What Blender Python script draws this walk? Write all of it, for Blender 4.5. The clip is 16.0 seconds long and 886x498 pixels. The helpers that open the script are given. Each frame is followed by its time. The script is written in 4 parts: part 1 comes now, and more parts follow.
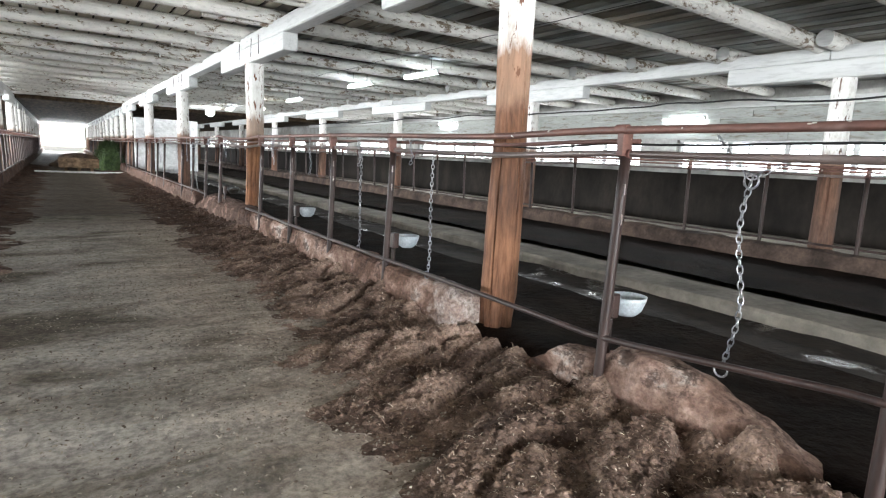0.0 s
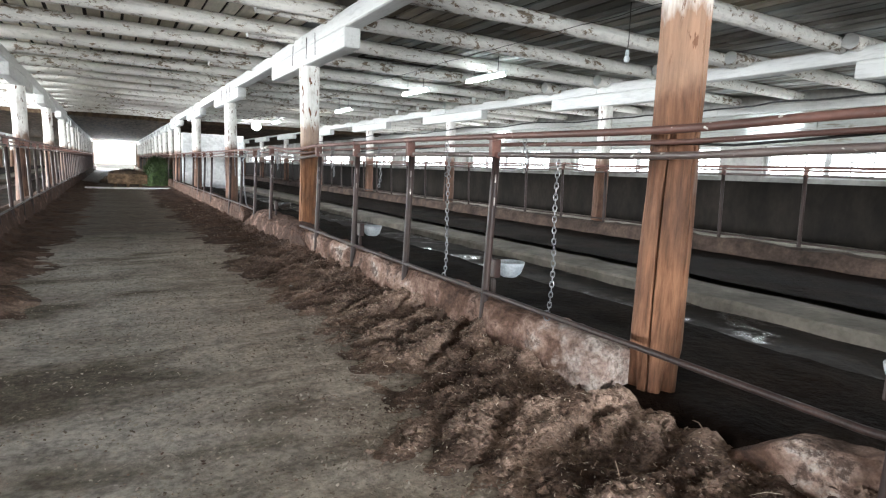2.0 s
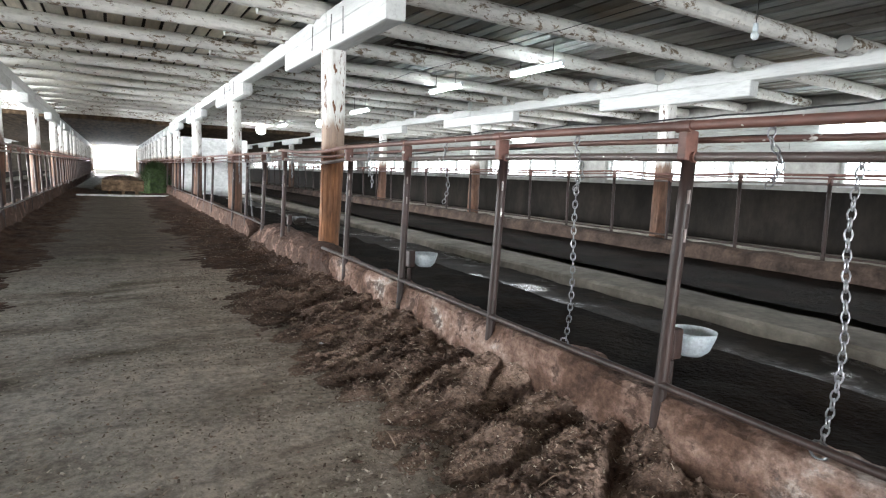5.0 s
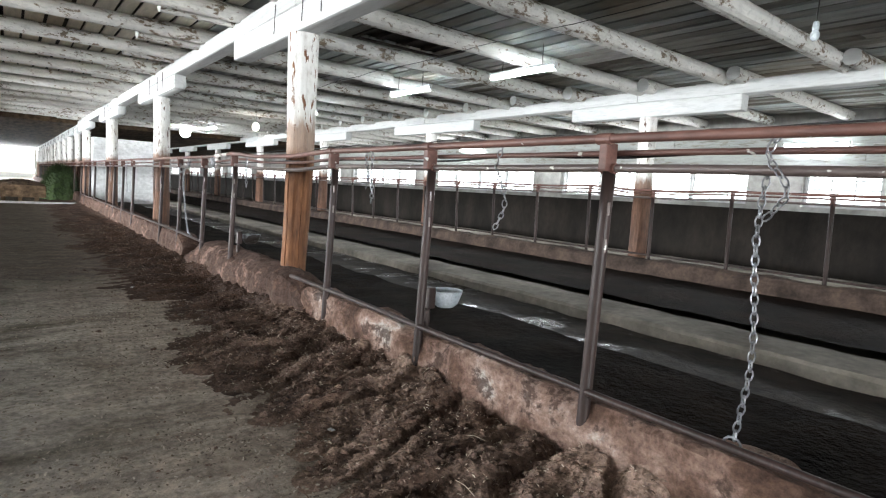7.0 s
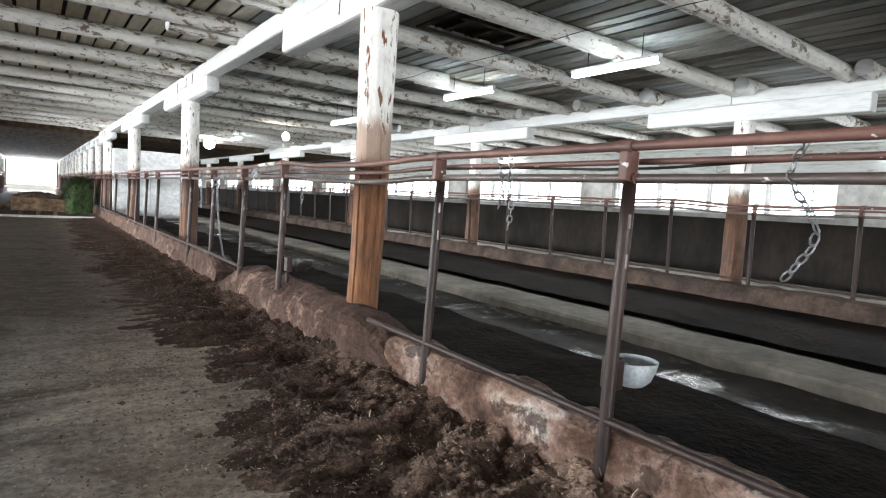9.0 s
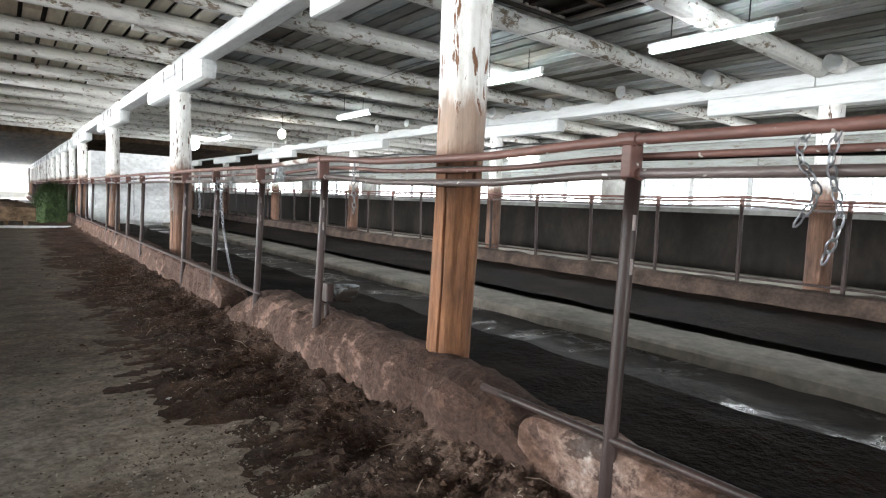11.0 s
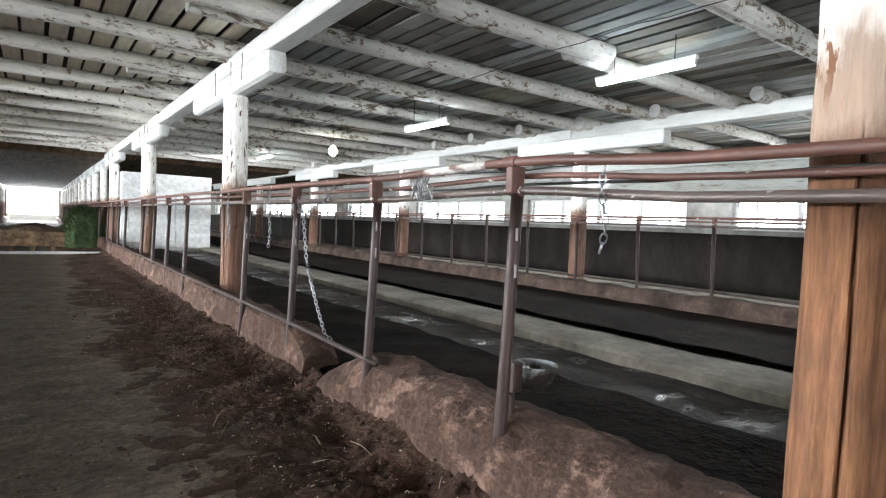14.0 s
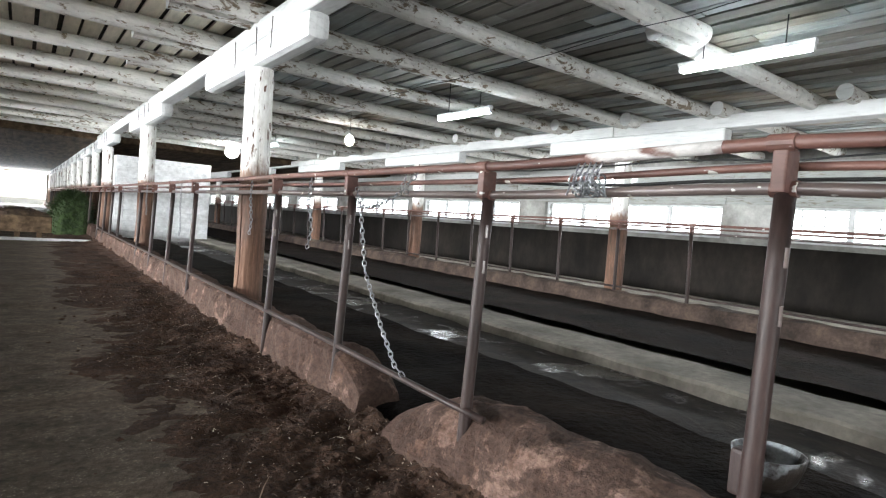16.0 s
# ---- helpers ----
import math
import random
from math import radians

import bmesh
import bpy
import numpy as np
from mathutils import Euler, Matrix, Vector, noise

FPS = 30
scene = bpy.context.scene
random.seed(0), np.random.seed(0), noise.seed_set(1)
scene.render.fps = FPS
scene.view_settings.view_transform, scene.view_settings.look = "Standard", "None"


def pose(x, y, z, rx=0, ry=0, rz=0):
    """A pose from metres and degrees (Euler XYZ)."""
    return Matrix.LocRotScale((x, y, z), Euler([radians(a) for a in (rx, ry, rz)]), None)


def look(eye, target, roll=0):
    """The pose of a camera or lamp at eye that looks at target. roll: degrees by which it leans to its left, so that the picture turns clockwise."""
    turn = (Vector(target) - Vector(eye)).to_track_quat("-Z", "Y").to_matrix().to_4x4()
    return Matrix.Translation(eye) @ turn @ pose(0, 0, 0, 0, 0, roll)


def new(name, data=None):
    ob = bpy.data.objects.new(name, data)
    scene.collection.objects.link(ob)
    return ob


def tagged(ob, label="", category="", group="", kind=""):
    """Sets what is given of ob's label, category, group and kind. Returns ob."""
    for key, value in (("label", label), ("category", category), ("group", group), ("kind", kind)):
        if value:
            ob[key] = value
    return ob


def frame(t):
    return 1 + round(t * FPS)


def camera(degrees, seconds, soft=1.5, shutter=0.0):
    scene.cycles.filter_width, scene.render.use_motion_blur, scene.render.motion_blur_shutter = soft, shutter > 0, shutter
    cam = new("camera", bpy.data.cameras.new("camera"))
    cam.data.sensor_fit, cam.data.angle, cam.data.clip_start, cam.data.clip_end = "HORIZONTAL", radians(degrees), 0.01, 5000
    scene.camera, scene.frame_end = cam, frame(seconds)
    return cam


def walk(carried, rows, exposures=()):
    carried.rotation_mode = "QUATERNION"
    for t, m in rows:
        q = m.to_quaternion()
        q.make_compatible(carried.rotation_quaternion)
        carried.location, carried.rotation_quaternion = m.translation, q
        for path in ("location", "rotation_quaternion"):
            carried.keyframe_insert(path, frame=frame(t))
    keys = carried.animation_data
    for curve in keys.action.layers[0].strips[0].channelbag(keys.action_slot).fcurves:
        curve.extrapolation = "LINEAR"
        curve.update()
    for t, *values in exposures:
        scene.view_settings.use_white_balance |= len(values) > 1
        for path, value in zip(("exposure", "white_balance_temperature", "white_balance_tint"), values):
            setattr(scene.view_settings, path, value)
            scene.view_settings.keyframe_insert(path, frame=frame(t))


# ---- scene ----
cam = camera(76.0, 16.0, soft=1.2)
PATH = [
    (0, (0.085, -0.661, 1.304), (1.198, 0.971, 0.993), 3.0),
    (0.5, (0.076, -0.399, 1.296), (1.163, 1.253, 1.0), 0.6),
    (1, (0.14, -0.14, 1.267), (1.119, 1.585, 1.008), -0.9),
    (1.5, (0.182, 0.139, 1.26), (1.117, 1.885, 0.985), 0.4),
    (2, (0.215, 0.517, 1.239), (1.218, 2.226, 0.966), 2.3),
    (2.5, (0.267, 0.805, 1.246), (1.347, 2.467, 0.977), -0.1),
    (3, (0.372, 1.097, 1.264), (1.47, 2.752, 1.026), 0.9),
    (3.5, (0.443, 1.339, 1.253), (1.575, 2.97, 1.01), 0.9),
    (4, (0.469, 1.642, 1.264), (1.697, 3.206, 1.055), 1.7),
    (4.5, (0.474, 1.936, 1.245), (1.656, 3.534, 1.022), 1.4),
    (5, (0.477, 2.249, 1.236), (1.478, 3.963, 0.986), 2.5),
    (5.2, (0.453, 2.363, 1.235), (1.443, 4.086, 1.004), 3.1),
    (7.5, (0.504, 3.935, 1.223), (1.745, 5.491, 1.023), 3.5),
    (8, (0.567, 4.302, 1.2), (1.783, 5.88, 1.013), 3.9),
    (8.5, (0.6, 4.639, 1.217), (1.724, 6.284, 1.043), 4.7),
    (8.7, (0.597, 4.774, 1.222), (1.748, 6.401, 1.059), 4.1),
    (11, (0.736, 6.482, 1.239), (1.96, 8.055, 1.079), 2.5),
    (11.5, (0.731, 6.841, 1.216), (1.846, 8.493, 1.049), 2.9),
    (12, (0.748, 7.146, 1.213), (1.838, 8.818, 1.08), 4.3),
    (12.5, (0.739, 7.455, 1.232), (1.927, 9.061, 1.126), 3.1),
    (13, (0.762, 7.736, 1.204), (2.004, 9.301, 1.099), 3.0),
    (13.5, (0.822, 8.063, 1.219), (1.939, 9.72, 1.134), 3.9),
    (14, (0.838, 8.371, 1.228), (2.006, 9.992, 1.143), 2.4),
    (14.5, (0.853, 8.671, 1.218), (2.125, 10.214, 1.175), 2.5),
    (15, (0.876, 8.95, 1.219), (2.117, 10.517, 1.148), 2.2),
    (15.5, (0.87, 9.168, 1.271), (2.006, 10.813, 1.191), 2.8),
    (16, (0.858, 9.497, 1.22), (2.054, 11.097, 1.131), 4.5),
]
walk(cam, [(t, look(eye, target, roll)) for t, eye, target, roll in PATH])

# ---- world, sun, large lights, exposure ----
world = bpy.data.worlds.new("sky")
scene.world = world
world.use_nodes = True
wn = world.node_tree
sky = wn.nodes.new("ShaderNodeTexSky")
sky.sky_type, sky.sun_disc = "NISHITA", False
sky.sun_elevation, sky.sun_rotation = radians(48), radians(-115)
wn.links.new(sky.outputs[0], wn.nodes["Background"].inputs[0])
wn.nodes["Background"].inputs[1].default_value = 0.15
scene.view_settings.exposure = 0.45


def sun_lamp():
    d = bpy.data.lights.new("sun", "SUN")
    d.energy, d.angle, d.color = 1.2, radians(12), (1.0, 0.97, 0.92)
    o = new("sun", d)
    az, el = radians(115), radians(48)
    way = Vector((math.sin(az) * math.cos(el), math.cos(az) * math.cos(el), math.sin(el)))
    o.matrix_world = look(way * 60, (0, 0, 0))


sun_lamp()


def opening_light(name, centre, towards, w, h, power, colour):
    """Sky light that enters by a window or a door opening."""
    d = bpy.data.lights.new(name, "AREA")
    d.shape, d.size, d.size_y, d.energy, d.color = "RECTANGLE", w, h, power, colour
    o = new(name, d)
    o.matrix_world = look(centre, towards)
    return o


AISLE = 0.675            # middle of the feed alley
WALL_R, WALL_L = 13.5, -12.15
END_FAR, END_NEAR = 74.0, -9.0
BAY = 6.5
FIRST_POST = 2.5
BAYS = [FIRST_POST + BAY * k for k in range(-1, 11)]
WIN_Z0, WIN_Z1 = 1.38, 2.12
DAY = (0.93, 0.97, 1.0)
for k in (-1, 0, 1, 2, 3):
    yc = FIRST_POST + BAY * (k + 0.5)
    opening_light("window_light", (WALL_R - 0.02, yc, 1.75), (WALL_R - 6, yc, 1.5), 5.2, 0.68, 60 if k < 1 else 110, DAY)
    opening_light("window_light", (WALL_L + 0.02, yc, 1.75), (WALL_L + 6, yc, 3.0), 5.2, 0.68, 240 if k < 1 else 1200 if k < 2 else 3000, DAY)
opening_light("door_light", (AISLE, END_NEAR + 0.02, 1.35), (AISLE, 0, 0.4), 3.2, 2.4, 1900, DAY)
opening_light("door_light", (AISLE, END_FAR - 0.02, 1.5), (AISLE, 40, 1.6), 3.9, 2.6, 2200, DAY)
for k in (5, 7, 9):
    yc = FIRST_POST + BAY * (k + 0.5)
    opening_light("window_light", (WALL_L + 0.02, yc, 1.75), (WALL_L + 6, yc, 2.4), 5.2, 0.68, 900, DAY)


# ---- materials ----
def material(name, rough=0.8, metal=0.0, spec=0.4):
    m = bpy.data.materials.new(name)
    m.use_nodes = True
    b = m.node_tree.nodes["Principled BSDF"]
    b.inputs["Roughness"].default_value = rough
    b.inputs["Metallic"].default_value = metal
    b.inputs["Specular IOR Level"].default_value = spec
    return m, m.node_tree, b


def coords(nt, scale=(1, 1, 1), per_object=True):
    tc = nt.nodes.new("ShaderNodeTexCoord")
    mp = nt.nodes.new("ShaderNodeMapping")
    mp.inputs["Scale"].default_value = scale
    nt.links.new(tc.outputs["Object"], mp.inputs["Vector"])
    if per_object:
        inf = nt.nodes.new("ShaderNodeObjectInfo")
        mul = nt.nodes.new("ShaderNodeVectorMath")
        mul.operation = "SCALE"
        cmb = nt.nodes.new("ShaderNodeCombineXYZ")
        for i in range(3):
            nt.links.new(inf.outputs["Random"], cmb.inputs[i])
        nt.links.new(cmb.outputs[0], mul.inputs[0])
        mul.inputs["Scale"].default_value = 37.0
        nt.links.new(mul.outputs[0], mp.inputs["Location"])
    return mp.outputs[0]


def noise_tex(nt, vec, scale, detail=5.0, rough=0.55, distort=0.0):
    n = nt.nodes.new("ShaderNodeTexNoise")
    n.inputs["Scale"].default_value, n.inputs["Detail"].default_value = scale, detail
    n.inputs["Roughness"].default_value, n.inputs["Distortion"].default_value = rough, distort
    nt.links.new(vec, n.inputs["Vector"])
    return n.outputs["Fac"]


def ramp(nt, fac, *stops):
    r = nt.nodes.new("ShaderNodeValToRGB")
    el = r.color_ramp.elements
    while len(el) < len(stops):
        el.new(0.5)
    for e, (p, c) in zip(el, stops):
        e.position = p
        e.color = (*c, 1) if isinstance(c, tuple) else (c, c, c, 1)
    nt.links.new(fac, r.inputs[0])
    return r.outputs[0]


def mixed(nt, fac, a, b, mode="MIX"):
    n = nt.nodes.new("ShaderNodeMix")
    n.data_type, n.blend_type = "RGBA", mode
    for sock, v in ((n.inputs[0], fac), (n.inputs[6], a), (n.inputs[7], b)):
        if isinstance(v, (int, float)):
            sock.default_value = v
        elif isinstance(v, tuple):
            sock.default_value = (*v, 1)
        else:
            nt.links.new(v, sock)
    return n.outputs[2]


def bump(nt, b, height, strength=0.4, dist=0.02):
    n = nt.nodes.new("ShaderNodeBump")
    n.inputs["Strength"].default_value, n.inputs["Distance"].default_value = strength, dist
    nt.links.new(height, n.inputs["Height"])
    nt.links.new(n.outputs[0], b.inputs["Normal"])


def two_tone(name, dark, light, scale, rough=0.85, bumpy=0.4, stretch=(1, 1, 1), lo=0.35, hi=0.65, fine=None, spec=0.3, dist=0.02, per_object=True):
    """A surface whose colour wanders between two tones at a coarse and a fine scale."""
    m, nt, b = material(name, rough, 0, spec)
    v = coords(nt, stretch, per_object)
    n1 = noise_tex(nt, v, scale, 6)
    n2 = noise_tex(nt, v, fine or scale * 7, 4, 0.65)
    c = ramp(nt, n1, (lo, dark), (hi, light))
    c2 = ramp(nt, n2, (0.3, 0.55), (0.7, 1.0))
    nt.links.new(mixed(nt, 0.8, c, c2, "MULTIPLY"), b.inputs["Base Color"])
    bump(nt, b, n2, bumpy, dist)
    return m


def whitewash(name, stretch, cover=0.5, wood_dark=(0.10, 0.085, 0.07), wood_light=(0.27, 0.23, 0.185), white=(0.78, 0.79, 0.77), soft=0.08):
    """Old limewash over timber, worn through in flakes along the grain."""
    m, nt, b = material(name, 0.85, 0, 0.25)
    v = coords(nt, stretch)
    grain = noise_tex(nt, v, 9.0, 6, 0.6, 0.4)
    wear = noise_tex(nt, v, 6.5, 9, 0.72, 0.4)
    big = noise_tex(nt, v, 0.7, 3)
    wood = ramp(nt, grain, (0.22, wood_dark), (0.7, wood_light))
    wood = mixed(nt, 0.7, wood, ramp(nt, big, (0.3, 0.5), (0.65, 1.1)), "MULTIPLY")
    paint = mixed(nt, 0.55, white, ramp(nt, big, (0.3, 0.62), (0.7, 1.0)), "MULTIPLY")
    paint = mixed(nt, 0.5, paint, ramp(nt, grain, (0.28, 0.55), (0.52, 1.0)), "MULTIPLY")
    s = nt.nodes.new("ShaderNodeMath")
    s.operation = "MULTIPLY_ADD"
    nt.links.new(big, s.inputs[0])
    s.inputs[1].default_value = 0.35
    nt.links.new(wear, s.inputs[2])
    fac = s.outputs[0]
    mask = ramp(nt, fac, (0.96 - soft / 2 - cover * 0.6, 0.0), (0.96 + soft / 2 - cover * 0.6, 1.0))
    nt.links.new(mixed(nt, mask, wood, paint), b.inputs["Base Color"])
    bump(nt, b, mixed(nt, 0.5, grain, mask), 0.5, 0.012)
    return m


def plank_material(name, dull, usual, fresh, dirt=0.7, tint=(1.0, 1.0, 1.0)):
    """Boards with thin old limewash, each board its own tone."""
    m, nt, b = material(name, 0.88, 0, 0.2)
    v = coords(nt, (2.5, 0.35, 2.5), False)
    g = nt.nodes.new("ShaderNodeNewGeometry")
    tone = ramp(nt, g.outputs["Random Per Island"], (0.0, dull), (0.45, usual), (1.0, fresh))
    grain = noise_tex(nt, v, 7, 6, 0.6, 0.3)
    stain = noise_tex(nt, coords(nt, (1, 0.6, 1), False), 1.3, 5, 0.6)
    c = mixed(nt, 0.4, tone, ramp(nt, grain, (0.3, 0.5), (0.65, 1.1)), "MULTIPLY")
    c = mixed(nt, dirt, c, ramp(nt, stain, (0.3, 0.5), (0.6, 1.1)), "MULTIPLY")
    # Brown board patches, and bluish ones standing for the lamps' sheen.
    patch = noise_tex(nt, coords(nt, (0.5, 0.3, 1), False), 1.1, 4, 0.6, 0.3)
    c = mixed(nt, dirt, c, ramp(nt, patch, (0.42, (1.0, 1.0, 1.0)), (0.52, tint), (0.64, (1.05, 0.93, 0.78))), "MULTIPLY")
    nt.links.new(c, b.inputs["Base Color"])
    bump(nt, b, grain, 0.4, 0.01)
    return m


M_BEAM = whitewash("limewashed_beam", (3, 0.45, 3), 0.98, white=(0.62, 0.63, 0.62))
M_LOG = whitewash("limewashed_log", (1.0, 2.0, 2.0), 0.60, (0.12, 0.085, 0.058), (0.34, 0.27, 0.20), (0.80, 0.785, 0.74), 0.06)
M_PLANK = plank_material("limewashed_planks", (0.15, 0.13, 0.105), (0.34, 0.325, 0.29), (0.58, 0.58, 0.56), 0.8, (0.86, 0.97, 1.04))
# Cream alley boards, a brighter copy that carries the alley's stronger light.
M_PLANK_ALLEY = plank_material("lit_cream_planks", (0.62, 0.56, 0.45), (0.84, 0.785, 0.67), (0.92, 0.885, 0.79), 0.3)
M_BROWN_BOARD = two_tone("brown_boards", (0.05, 0.033, 0.021), (0.14, 0.095, 0.06), 2.0, 0.95, stretch=(3, 0.4, 3), spec=0.08)


def post_material(name, line, wood_dark, wood_light, skin, skin_line, flakes):
    """Stripped round timber, greasy where rubbed, with thin limewash above a ragged line; skin: a pale film below the lime."""
    m, nt, b = material(name, 0.8, 0, 0.3)
    tc = nt.nodes.new("ShaderNodeTexCoord")
    sep = nt.nodes.new("ShaderNodeSeparateXYZ")
    nt.links.new(tc.outputs["Object"], sep.inputs[0])
    along = coords(nt, (3.4, 3.4, 0.30))
    loose = coords(nt, (1.6, 1.6, 0.8))
    grain = noise_tex(nt, along, 11, 7, 0.65, 0.3)
    fibre = noise_tex(nt, along, 34, 4, 0.7)
    flake = noise_tex(nt, coords(nt, (2.6, 2.6, 0.55)), 8, 6, 0.6, 0.3)
    blot = noise_tex(nt, loose, 1.9, 6, 0.62, 0.3)
    mott = noise_tex(nt, loose, 9, 6, 0.7)

    def above(z, spread, wander, tex):
        mr = nt.nodes.new("ShaderNodeMapRange")
        mr.inputs["From Min"].default_value, mr.inputs["From Max"].default_value = z - spread, z + spread
        nt.links.new(sep.outputs[2], mr.inputs["Value"])
        return ramp(nt, mixed(nt, wander, mr.outputs[0], tex), (0.45, 0.0), (0.55, 1.0))
    wood = ramp(nt, grain, (0.25, wood_dark), (0.5, tuple(0.45 * p + 0.55 * q for p, q in zip(wood_dark, wood_light))), (0.72, wood_light))
    wood = mixed(nt, 0.5, wood, ramp(nt, fibre, (0.3, 0.55), (0.65, 1.15)), "MULTIPLY")
    wood = mixed(nt, 0.85, wood, ramp(nt, blot, (0.36, (0.36, 0.28, 0.24)), (0.5, (0.85, 0.80, 0.78)), (0.62, (1.2, 1.15, 1.12))), "MULTIPLY")
    film = mixed(nt, 0.5, skin, ramp(nt, grain, (0.3, 0.6), (0.6, 1.05)), "MULTIPLY")
    wood = mixed(nt, mixed(nt, 1.0, above(skin_line, 0.35, 0.45, blot), (0.5, 0.5, 0.5), "MULTIPLY"), wood, film)
    lime = mixed(nt, 0.6, (0.80, 0.79, 0.76), ramp(nt, mott, (0.32, (0.62, 0.57, 0.53)), (0.52, (1.0, 1.0, 1.0))), "MULTIPLY")
    lime = mixed(nt, 0.6, lime, ramp(nt, blot, (0.30, (0.6, 0.55, 0.5)), (0.5, (1.0, 1.0, 1.0))), "MULTIPLY")
    c = mixed(nt, above(line, 0.35, 0.5, mixed(nt, 0.5, flake, blot)), wood, lime)
    bare = mixed(nt, 1.0, ramp(nt, flake, (flakes, 0.0), (flakes + 0.025, 1.0)), above(skin_line + 0.15, 0.5, 0.3, blot), "MULTIPLY")
    c = mixed(nt, bare, c, mixed(nt, 0.35, wood_dark, wood_light))
    nt.links.new(c, b.inputs["Base Color"])
    nt.links.new(ramp(nt, blot, (0.35, 0.5), (0.6, 0.85)), b.inputs["Roughness"])
    bump(nt, b, mixed(nt, 0.5, mixed(nt, 0.4, grain, bare), fibre), 0.7, 0.012)
    return m


M_POST_1 = post_material("peeled_post", 2.12, (0.085, 0.037, 0.021), (0.33, 0.17, 0.10), (0.44, 0.29, 0.205), 1.7, 0.575)
M_POST_2 = post_material("half_painted_post", 1.80, (0.10, 0.048, 0.026), (0.33, 0.158, 0.08), (0.56, 0.45, 0.37), 1.5, 0.59)
M_POST_3 = post_material("painted_post", 1.66, (0.085, 0.05, 0.036), (0.22, 0.125, 0.085), (0.34, 0.24, 0.19), 1.5, 0.59)
M_PIPE = two_tone("red_brown_pipe", (0.085, 0.036, 0.028), (0.23, 0.105, 0.08), 6, 0.55, 0.25, (1, 0.35, 1), 0.3, 0.75, 40, 0.5, 0.004)
M_UPRIGHT = two_tone("dull_steel_upright", (0.018, 0.011, 0.0095), (0.055, 0.032, 0.028), 5, 0.5, 0.25, (2, 2, 0.4), 0.3, 0.7, 40, 0.3, 0.004)
M_WORN = two_tone("rubbed_pipe", (0.07, 0.045, 0.04), (0.22, 0.17, 0.155), 4, 0.38, 0.15, (1, 0.3, 1), 0.3, 0.7, 40, 0.6, 0.003)
def specked(m):
    """White splashes dried onto the paint."""
    nt = m.node_tree
    b = nt.nodes["Principled BSDF"]
    old = b.inputs["Base Color"].links[0].from_socket
    v = coords(nt, (1, 0.6, 1))
    sp = ramp(nt, noise_tex(nt, v, 26, 2, 0.5), (0.685, 0.0), (0.71, 1.0))
    sc = ramp(nt, noise_tex(nt, v, 1.6, 5, 0.7), (0.62, 0.0), (0.72, 0.55))
    c = mixed(nt, sc, old, (0.33, 0.25, 0.22))
    nt.links.new(mixed(nt, sp, c, (0.62, 0.60, 0.56)), b.inputs["Base Color"])


M_LIMED_PIPE = two_tone("lime_splashed_pipe", (0.20, 0.11, 0.09), (0.66, 0.63, 0.60), 14, 0.75, 0.3, (1, 0.35, 1), 0.42, 0.55, 60, 0.3, 0.003)
specked(M_PIPE)
specked(M_WORN)
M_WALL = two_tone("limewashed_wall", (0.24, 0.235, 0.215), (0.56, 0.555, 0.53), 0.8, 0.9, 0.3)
# Same limewash in a dark copy, so the end walls look unlit.
M_END = two_tone("shaded_limewash", (0.06, 0.05, 0.04), (0.18, 0.16, 0.13), 0.8, 0.9, 0.3)
M_WALL_BOARD = whitewash("limewashed_wall_boards", (3, 0.5, 3), 0.62, (0.13, 0.105, 0.08), (0.32, 0.29, 0.24), (0.38, 0.395, 0.375), 0.10)
M_WHITE_BOARD = two_tone("white_boards", (0.62, 0.63, 0.63), (0.80, 0.81, 0.81), 1.2, 0.8, 0.15)
M_SLAB = two_tone("worn_concrete", (0.13, 0.115, 0.095), (0.33, 0.30, 0.255), 1.6, 0.9, 0.5, lo=0.3, hi=0.7)
# Dark dung, toned deeper still to carry the shade in the stalls.
M_DUNG = two_tone("dark_dung", (0.006, 0.004, 0.0032), (0.023, 0.0145, 0.0105), 1.3, 0.92, 0.8, fine=13, spec=0.06, dist=0.04)
M_EARTH = two_tone("ground", (0.10, 0.10, 0.06), (0.20, 0.18, 0.12), 0.2)
M_HAY = two_tone("brown_hay", (0.035, 0.023, 0.015), (0.12, 0.08, 0.05), 5, 0.9, 0.9)
M_GREEN = two_tone("fresh_fodder", (0.018, 0.034, 0.010), (0.055, 0.088, 0.028), 6, 0.8, 0.8)
# Added band's tone: darkness at the unseen wall foot, put into colour.
M_WALL_BAND = two_tone("dark_wall_band", (0.008, 0.0062, 0.005), (0.028, 0.022, 0.018), 1.5, 0.9, 0.5, (1, 1, 0.5))
M_ENAMEL = two_tone("pale_enamel", (0.42, 0.48, 0.52), (0.66, 0.71, 0.74), 8, 0.35, 0.05, spec=0.5)
M_ENAMEL_DARK = two_tone("dark_mottled_enamel", (0.035, 0.027, 0.022), (0.38, 0.41, 0.43), 7, 0.5, 0.2, lo=0.5, hi=0.62, spec=0.4)
M_BLACK = two_tone("black_cable", (0.012, 0.012, 0.012), (0.03, 0.03, 0.03), 20, 0.6, 0.1)
# Near-black tone stands for the unlit loft behind board gaps and hatch.
M_DARK_HATCH = two_tone("unlit_loft_boards", (0.02, 0.016, 0.013), (0.07, 0.055, 0.045), 2.5)
M_WET, _nt, _b = material("wet_slurry", 0.3, 0, 0.35)
_v = coords(_nt)
_n = noise_tex(_nt, _v, 5, 6, 0.65, 0.5)
_w = noise_tex(_nt, _v, 1.4, 5, 0.6, 0.3)
_nt.links.new(ramp(_nt, _n, (0.3, (0.010, 0.008, 0.007)), (0.7, (0.04, 0.028, 0.021))), _b.inputs["Base Color"])
